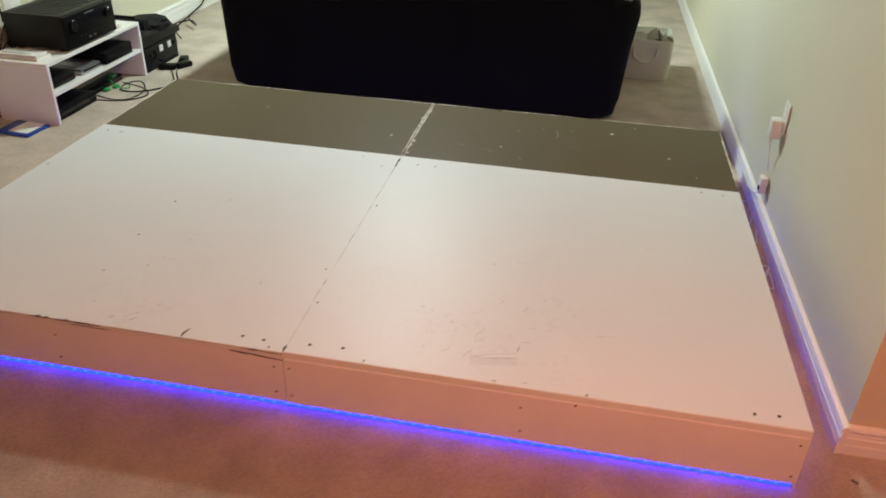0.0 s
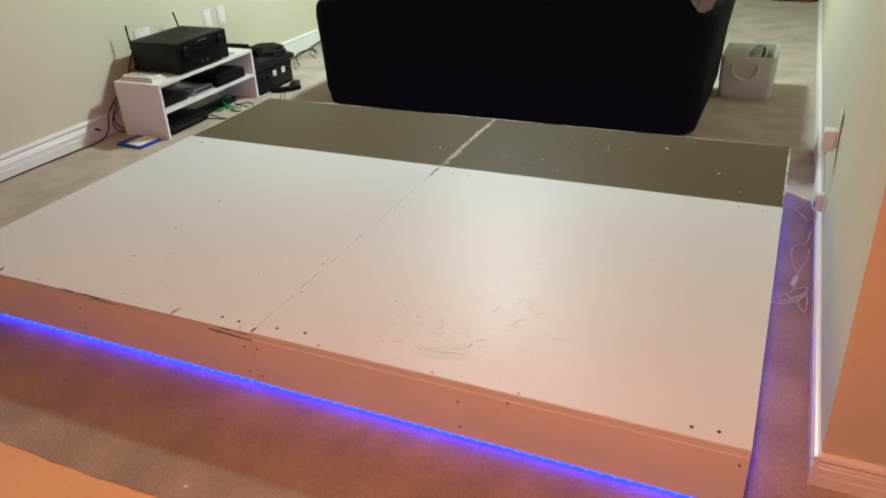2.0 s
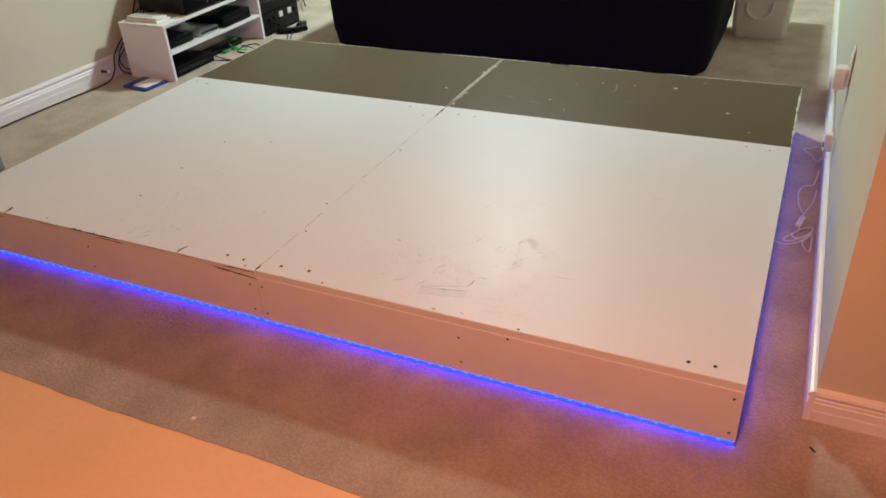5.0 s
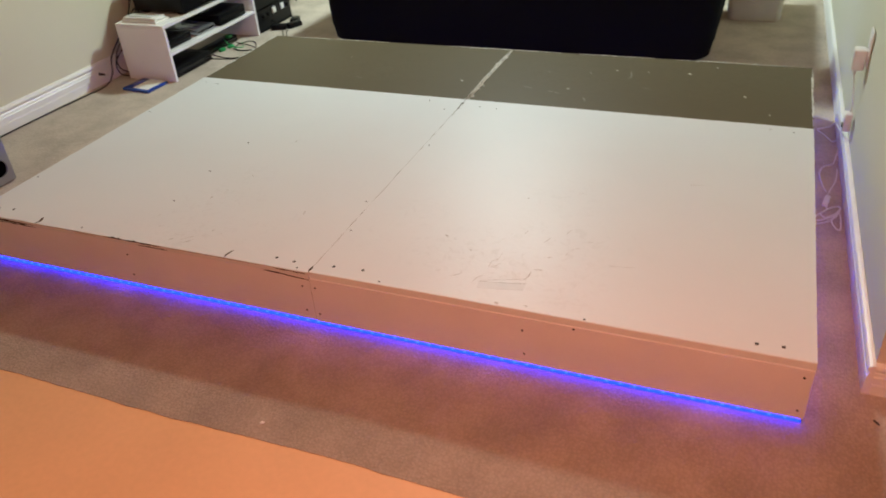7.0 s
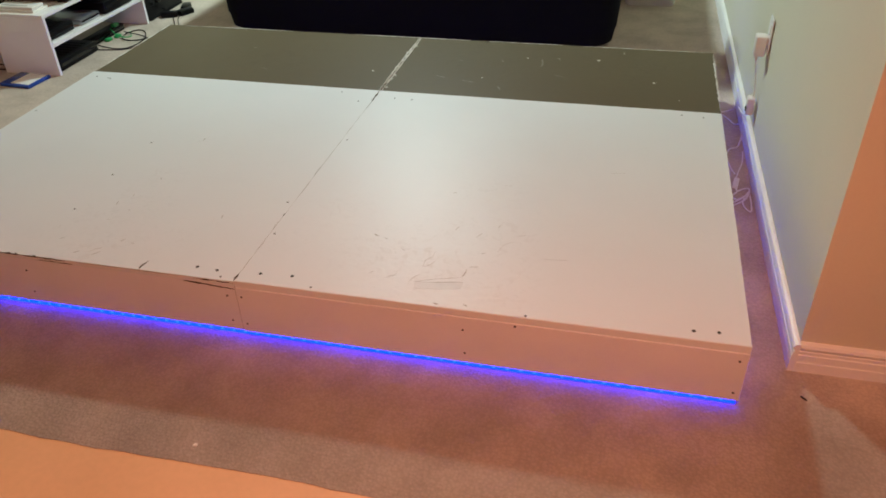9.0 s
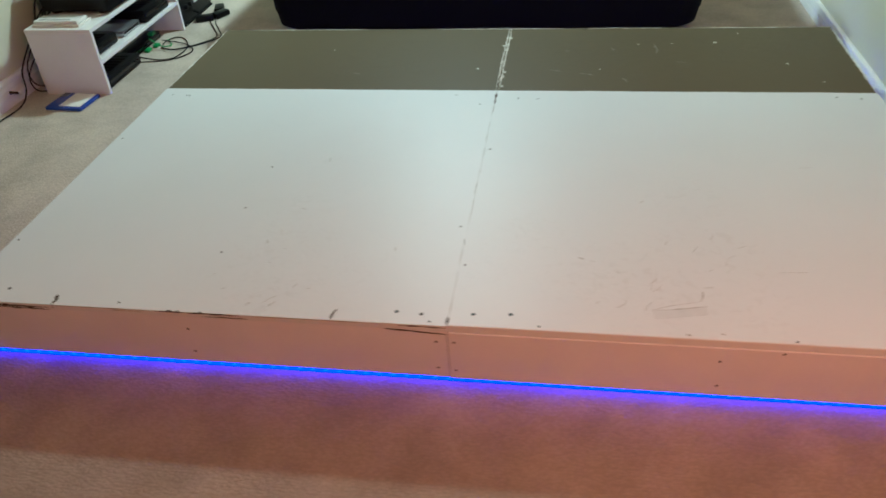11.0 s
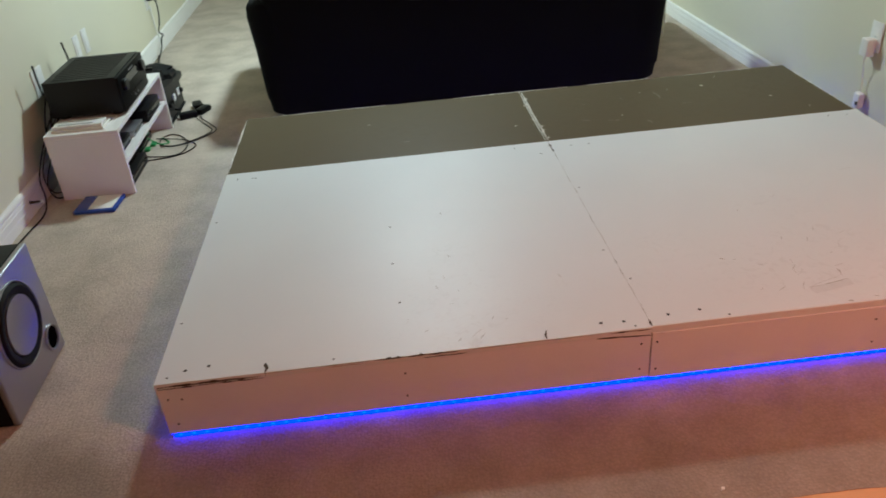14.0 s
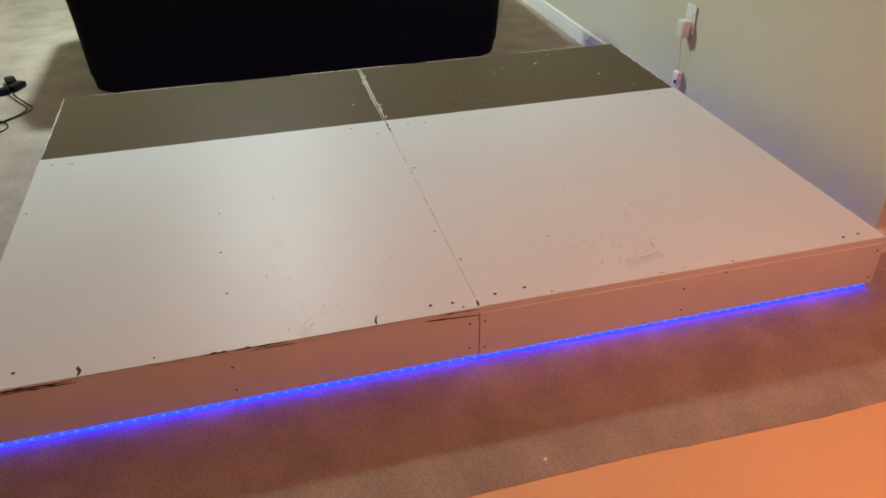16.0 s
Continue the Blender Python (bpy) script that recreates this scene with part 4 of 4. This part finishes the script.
cable([(-2.046, -0.6, 0.006), (-2.044, 0.4, 0.006), (-2.038, 0.9, 0.006), (-2.02, 1.2, 0.006), (-2.005, 1.36, 0.01), (-2.01, 1.43, 0.05), (-2.025, 1.47, 0.12), (-2.02, 1.56, 0.20), (-1.99, 1.66, 0.30), (-1.95, 1.72, 0.34)],
      0.0032, M_RUBBER, "black cable along the baseboard up to the receiver")
cable([(-1.955, 1.74, 0.34), (-1.99, 1.70, 0.26), (-2.0, 1.58, 0.17), (-2.0, 1.47, 0.10), (-1.985, 1.46, 0.04), (-1.975, 1.52, 0.01), (-1.985, 1.60, 0.008)], 0.0028, M_RUBBER, "black cable hanging behind the shelf")
cable([(-1.955, 1.78, 0.36), (-2.0, 1.74, 0.28), (-2.02, 1.60, 0.20), (-2.02, 1.50, 0.12), (-2.0, 1.49, 0.05), (-1.99, 1.58, 0.01), (-1.99, 1.66, 0.008)], 0.0028, M_RUBBER, "black cable hanging behind the shelf")

for k, (y, z, dx) in enumerate(((1.70, 0.395, 0.0), (1.74, 0.385, 0.012), (1.80, 0.40, -0.006), (1.86, 0.38, 0.008), (1.93, 0.40, -0.002))):
    cable([(-1.944, y, z), (-1.975, y - 0.01, z + 0.012), (-2.0 + dx, y - 0.03, z - 0.05), (-2.012 + dx, y - 0.07 - 0.01 * k, 0.24), (-2.008 + dx * 0.5, y - 0.10 - 0.012 * k, 0.12), (-1.99 + dx, y - 0.09, 0.03), (-1.985, y - 0.04, 0.006)],
          0.0036, M_RUBBER, "black cable hanging behind the shelf")

# door-stop on the baseboard
AT = Vector((0, 0.03, 0.01))
stop = thing("door_stop", (XL + 0.014, 1.41, 0.045), "small brown spring door stop on the baseboard", "door stop")
part("rod", lathe([(0.009, 0), (0.006, 0.004), (0.005, 0.045), (0.001, 0.045)], (XL + 0.0135, 1.41, 0.045), "x", 12), M_GOUGE, stop)
part("tip", lathe([(0.009, 0.0452), (0.009, 0.058), (0.001, 0.059)], (XL + 0.0135, 1.41, 0.045), "x", 12), M_PLASTIC, stop)

AT = Vector((0, 0, 0))
# blue disc case lying half under a sheet of paper
bc = thing("disc_case", (-1.81, 1.46, 0), "blue plastic disc case lying on the carpet", "disc case")
def turned(bm, a, at):
    bmesh.ops.rotate(bm, verts=bm.verts, cent=at, matrix=Matrix.Rotation(radians(a), 3, "Z"))
    return bm
part("case", turned(box(-1.895, -1.728, 1.388, 1.530, 0, 0.014, 0.002), -4, (-1.81, 1.46, 0)), M_BLUE, bc)
part("cover_sheet", turned(box(-1.838, -1.740, 1.402, 1.524, 0.0142, 0.0155), -4, (-1.81, 1.46, 0)), M_PAPER, bc, "white printed sleeve", smooth=False)

# ---- subwoofer ----
ux0, ux1, uy0, uy1, uh = -1.976, -1.638, 0.126, 0.485, 0.358
sub = thing("subwoofer", ((ux0 + ux1) / 2, (uy0 + uy1) / 2, 0), "black subwoofer with silver front, silver cone and round port", "speaker")
part("cabinet", box(ux0, ux1 - 0.020, uy0, uy1, 0.006, uh, 0.004), M_BLACK, sub)
wy, wz, py, pz = 0.298, 0.208, 0.424, 0.074
baffle = part("baffle", box(ux1 - 0.0195, ux1, uy0, uy1, 0.006, uh, 0.005, 3), M_SILVER, sub, "silver lacquered front")
part("woofer_trim", lathe([(0.1215, -0.001), (0.1215, 0.002), (0.1205, 0.0055), (0.1185, 0.0065), (0.1165, 0.005), (0.116, -0.001)], (ux1, wy, wz), "x", 48), M_SILVER, sub)
part("surround", lathe([(0.1155, 0.0005), (0.1145, 0.004), (0.106, 0.011), (0.094, 0.011), (0.084, 0.004), (0.083, 0.0005)], (ux1, wy, wz), "x", 48), M_RUBBER, sub)
part("cone", lathe([(0.0828, 0.0006), (0.0825, 0.0105), (0.078, 0.0098), (0.066, 0.0072), (0.050, 0.0044), (0.034, 0.0025), (0.018, 0.0014), (0.001, 0.001)], (ux1, wy, wz), "x", 48), M_CONE, sub, "pale silver cone")
port = part("port", lathe([(0.040, 0.0003), (0.0395, 0.004), (0.037, 0.006), (0.0345, 0.005), (0.0335, 0.0022), (0.0335, 0.0003)], (ux1, py, pz), "x", 32), M_SILVER, sub, "flared silver port rim")
# a shallow black disc stands in for the shaded depth of the port
part("port_dark_disc", lathe([(0.0333, 0.0003), (0.0333, 0.0018), (0.001, 0.0006)], (ux1, py, pz), "x", 32), M_PORT_SHADE, port, "flat black disc painted as the dark of the port opening")
for x in (ux0 + 0.04, ux1 - 0.04):
    for y in (uy0 + 0.04, uy1 - 0.04):
        part("foot", lathe([(0.016, 0), (0.018, 0.006), (0.001, 0.006)], (x, y, 0), n=12), M_RUBBER, sub)


# ---- wall plates ----
def plate(wall_x, sign, y, z, kind):
    """A plate on a side wall; sign: the way into the room."""
    t = thing("wall_plate", (wall_x, y, z), "white plastic " + kind + " on the wall", "wall plate")
    lo, hi = sorted((wall_x, wall_x + sign * 0.005))
    part("cover", box(lo, hi, y - (0.058 if "double" in kind else 0.036), y + (0.058 if "double" in kind else 0.036), z - 0.058, z + 0.058, 0.002), M_PLASTIC, t)
    lo, hi = sorted((wall_x + sign * 0.0035, wall_x + sign * 0.0068))
    if kind == "outlet":
        for dz in (-0.02, 0.02):
            part("socket", box(lo, hi, y - 0.017, y + 0.017, z + dz - 0.014, z + dz + 0.014, 0.001), M_TRIM, t, smooth=False)
    else:
        part("insert", box(lo, hi, y - 0.017, y + 0.017, z - 0.034, z + 0.034, 0.001), M_TRIM, t, smooth=False)
    for dz in (-0.048, 0.048) if kind != "outlet" else (0.0,):
        part("screw", lathe([(0.003, 0), (0.003, 0.0008 * sign), (0.001, 0.0008 * sign)], (wall_x + sign * 0.005, y, z + dz), "x", 8), M_SILVER, t)
    return t


for y, kind in ((1.91, "double data plate"), (2.445, "data plate"), (2.575, "blank plate"), (3.80, "outlet")):
    plate(XL, 1, y, 0.41 if y < 3 else 0.345, kind)
XP = XR - 0.0135
plate(XP, -1, 1.365, 0.415, "outlet")
AT = Vector((0, -0.15, 0.03))
solo("plug", box(XL + 0.006, XL + 0.04, 3.935, 3.965, 0.31, 0.335, 0.005), M_BLACK, "black plug in the wall outlet", "plug")
cable([(XL + 0.04, 3.95, 0.322), (XL + 0.07, 3.93, 0.30), (XL + 0.07, 3.90, 0.20), (XL + 0.06, 3.86, 0.13), (XL + 0.07, 3.90, 0.10), (XL + 0.07, 3.84, 0.09), (XL + 0.06, 3.82, 0.03), (XL + 0.10, 3.5, 0.005),
       (XL + 0.20, 3.0, 0.005), (XL + 0.32, 2.7, 0.005), (XL + 0.42, 2.6, 0.01)], 0.0045, M_RUBBER, "black cable hanging from the wall outlet")
cable([(XL + 0.006, 3.99, 0.27), (XL + 0.008, 3.985, 0.15), (XL + 0.018, 3.98, 0.085), (XL + 0.03, 3.95, 0.04), (XL + 0.04, 3.8, 0.006)], 0.005, M_PLASTIC, "white cable down the wall below the outlet")

cable([(XL + 0.30, 3.05, 0.006), (XL + 0.18, 3.2, 0.006), (XL + 0.10, 3.35, 0.006), (XL + 0.16, 3.45, 0.01), (XL + 0.24, 3.36, 0.006), (XL + 0.12, 3.5, 0.012), (XL + 0.05, 3.75, 0.006)], 0.004, M_RUBBER,
      "coiled black cable on the carpet by the wall")
cable([(XL + 0.25, 2.95, 0.006), (XL + 0.12, 3.1, 0.006), (XL + 0.06, 3.4, 0.008), (XL + 0.035, 3.8, 0.006)], 0.0035, M_PLASTIC, "thin white cable along the baseboard")

# ---- charger, controller and white leads by the right wall ----
AT = Vector((0, -0.035, 0.018))
ad = thing("plug_adapter", (XP - 0.03, 1.405, 0.33), "white plug-in power adapter in the wall outlet", "adapter")
part("body", box(XP - 0.044, XP - 0.0072, 1.380, 1.430, 0.322, 0.392, 0.006, 3), M_PLASTIC, ad)
part("strain_relief", lathe([(0.005, -0.018), (0.006, 0.0), (0.001, 0.0)], (XP - 0.03, 1.405, 0.322), "z", 10), M_PLASTIC, ad)
cable([(XP - 0.03, 1.405, 0.305), (XP - 0.02, 1.41, 0.25), (XP - 0.012, 1.412, 0.19), (XP - 0.014, 1.41, 0.165)], 0.0022, M_PLASTIC, "thin white lead down the wall")
rc = thing("led_controller", (XP - 0.02, 1.405, 0.12), "small white light strip controller hanging on its leads", "controller")
part("body", box(XP - 0.030, XP - 0.005, 1.385, 1.428, 0.105, 0.168, 0.006, 3), M_PLASTIC, rc)
part("sensor", box(XP - 0.034, XP - 0.0295, 1.39, 1.402, 0.12, 0.135, 0.001, 1), M_GLOSS, rc, smooth=False)
WL = "thin white light strip lead on the carpet"
AT = Vector((0, 0, 0))
XB = XP - 0.022  # face of the baseboard
cable([(XP - 0.018, 1.37, 0.123), (XB - 0.004, 1.44, 0.09), (XB - 0.006, 1.60, 0.05), (XB - 0.012, 1.655, 0.012), (1.285, 1.648, 0.004), (1.266, 1.630, 0.004), (1.290, 1.585, 0.004), (1.312, 1.53, 0.006), (XB - 0.004, 1.485, 0.03),
       (XB - 0.004, 1.42, 0.07)], 0.0024, M_PLASTIC, WL)
cable([(XB - 0.004, 1.36, 0.05), (1.312, 1.340, 0.006), (1.284, 1.318, 0.004), (1.270, 1.275, 0.004), (1.271, 1.22, 0.004), (1.278, 1.165, 0.004), (1.288, 1.125, 0.005)], 0.0024, M_PLASTIC, WL)
cable([(XB - 0.003, 1.27, 0.02), (1.318, 1.215, 0.005), (1.303, 1.155, 0.004), (1.292, 1.105, 0.005)], 0.0024, M_PLASTIC, WL)
bm = box(-0.009, 0.009, -0.032, 0.032, 0, 0.010, 0.003)
bmesh.ops.rotate(bm, verts=bm.verts, cent=(0, 0, 0), matrix=Matrix.Rotation(radians(-10), 3, "Z"))
bmesh.ops.translate(bm, verts=bm.verts, vec=(1.287, 1.062, 0))
solo("lead_connector", bm, M_PLASTIC, "small white lead connector on the carpet", "connector")
cable([(1.283, 1.03, 0.005), (1.286, 1.00, 0.005), (1.262, 0.965, 0.005), (1.246, 0.936, 0.005), (1.262, 0.925, 0.006), (1.30, 0.955, 0.010), (1.324, 1.0, 0.014), (1.317, 1.022, 0.010), (1.29, 1.0, 0.010), (1.268, 0.96, 0.010),
       (1.285, 0.940, 0.012), (1.318, 0.975, 0.016)], 0.0024, M_PLASTIC, WL)
cable([(W - 0.006, 0.908, 0.010), (1.245, 0.905, 0.005), (1.278, 0.918, 0.006), (1.310, 0.95, 0.012), (1.322, 0.985, 0.018)], 0.0024, M_PLASTIC, WL)
cable([(1.318, 0.99, 0.012), (1.300, 0.935, 0.006), (1.308, 0.895, 0.005), (1.321, 0.882, 0.006), (1.324, 0.92, 0.010), (1.322, 0.965, 0.016)], 0.0024, M_PLASTIC, WL)

# ---- drum and stand at the far end ----
AT = Vector((0.0, 0.395, 0))
drum = thing("bass_drum", (1.17, 5.48, 0), "orange-red lacquered drum with pale wooden hoop, on its side", "drum")
part("shell", lathe([(0.12, 0.0), (0.12, 0.22), (0.11, 0.22), (0.11, 0.0)], (1.19, 5.45, 0.128), "y", 40), M_DRUM, drum)
part("hoop", lathe([(0.108, -0.03), (0.128, -0.03), (0.128, 0.005), (0.108, 0.005)], (1.19, 5.45, 0.128), "y", 40), M_WOOD, drum)
part("head", lathe([(0.001, -0.012), (0.107, -0.012), (0.107, 0.0), (0.001, 0.0)], (1.19, 5.45, 0.128), "y", 40), M_DRUM, drum)
AT = Vector((0.005, 0.48, 0))
stand = thing("black_speaker", (1.05, 5.47, 0), "tall black box standing on the carpet by the far wall", "speaker")
part("cabinet", box(0.985, 1.095, 5.40, 5.56, 0.012, 0.75, 0.006), M_BLACK, stand)
part("foot_plate", box(0.93, 1.13, 5.36, 5.60, 0.0, 0.0118, 0.003), M_GLOSS, stand)

# ---- scraps on the carpet ----
AT = Vector((0, 0, 0))
solo("lint_scrap", slab([(1.364, 0.067), (1.367, 0.068), (1.375, 0.060), (1.377, 0.056), (1.372, 0.059)], 0.0, 0.004), M_GOUGE, "small dark scrap of lint on the carpet", "scrap")
solo("paper_crumb", slab([(0.044, -0.365), (0.051, -0.364), (0.053, -0.358), (0.046, -0.357)], 0.0, 0.003), M_PAPER, "tiny white paper crumb on the carpet", "crumb")
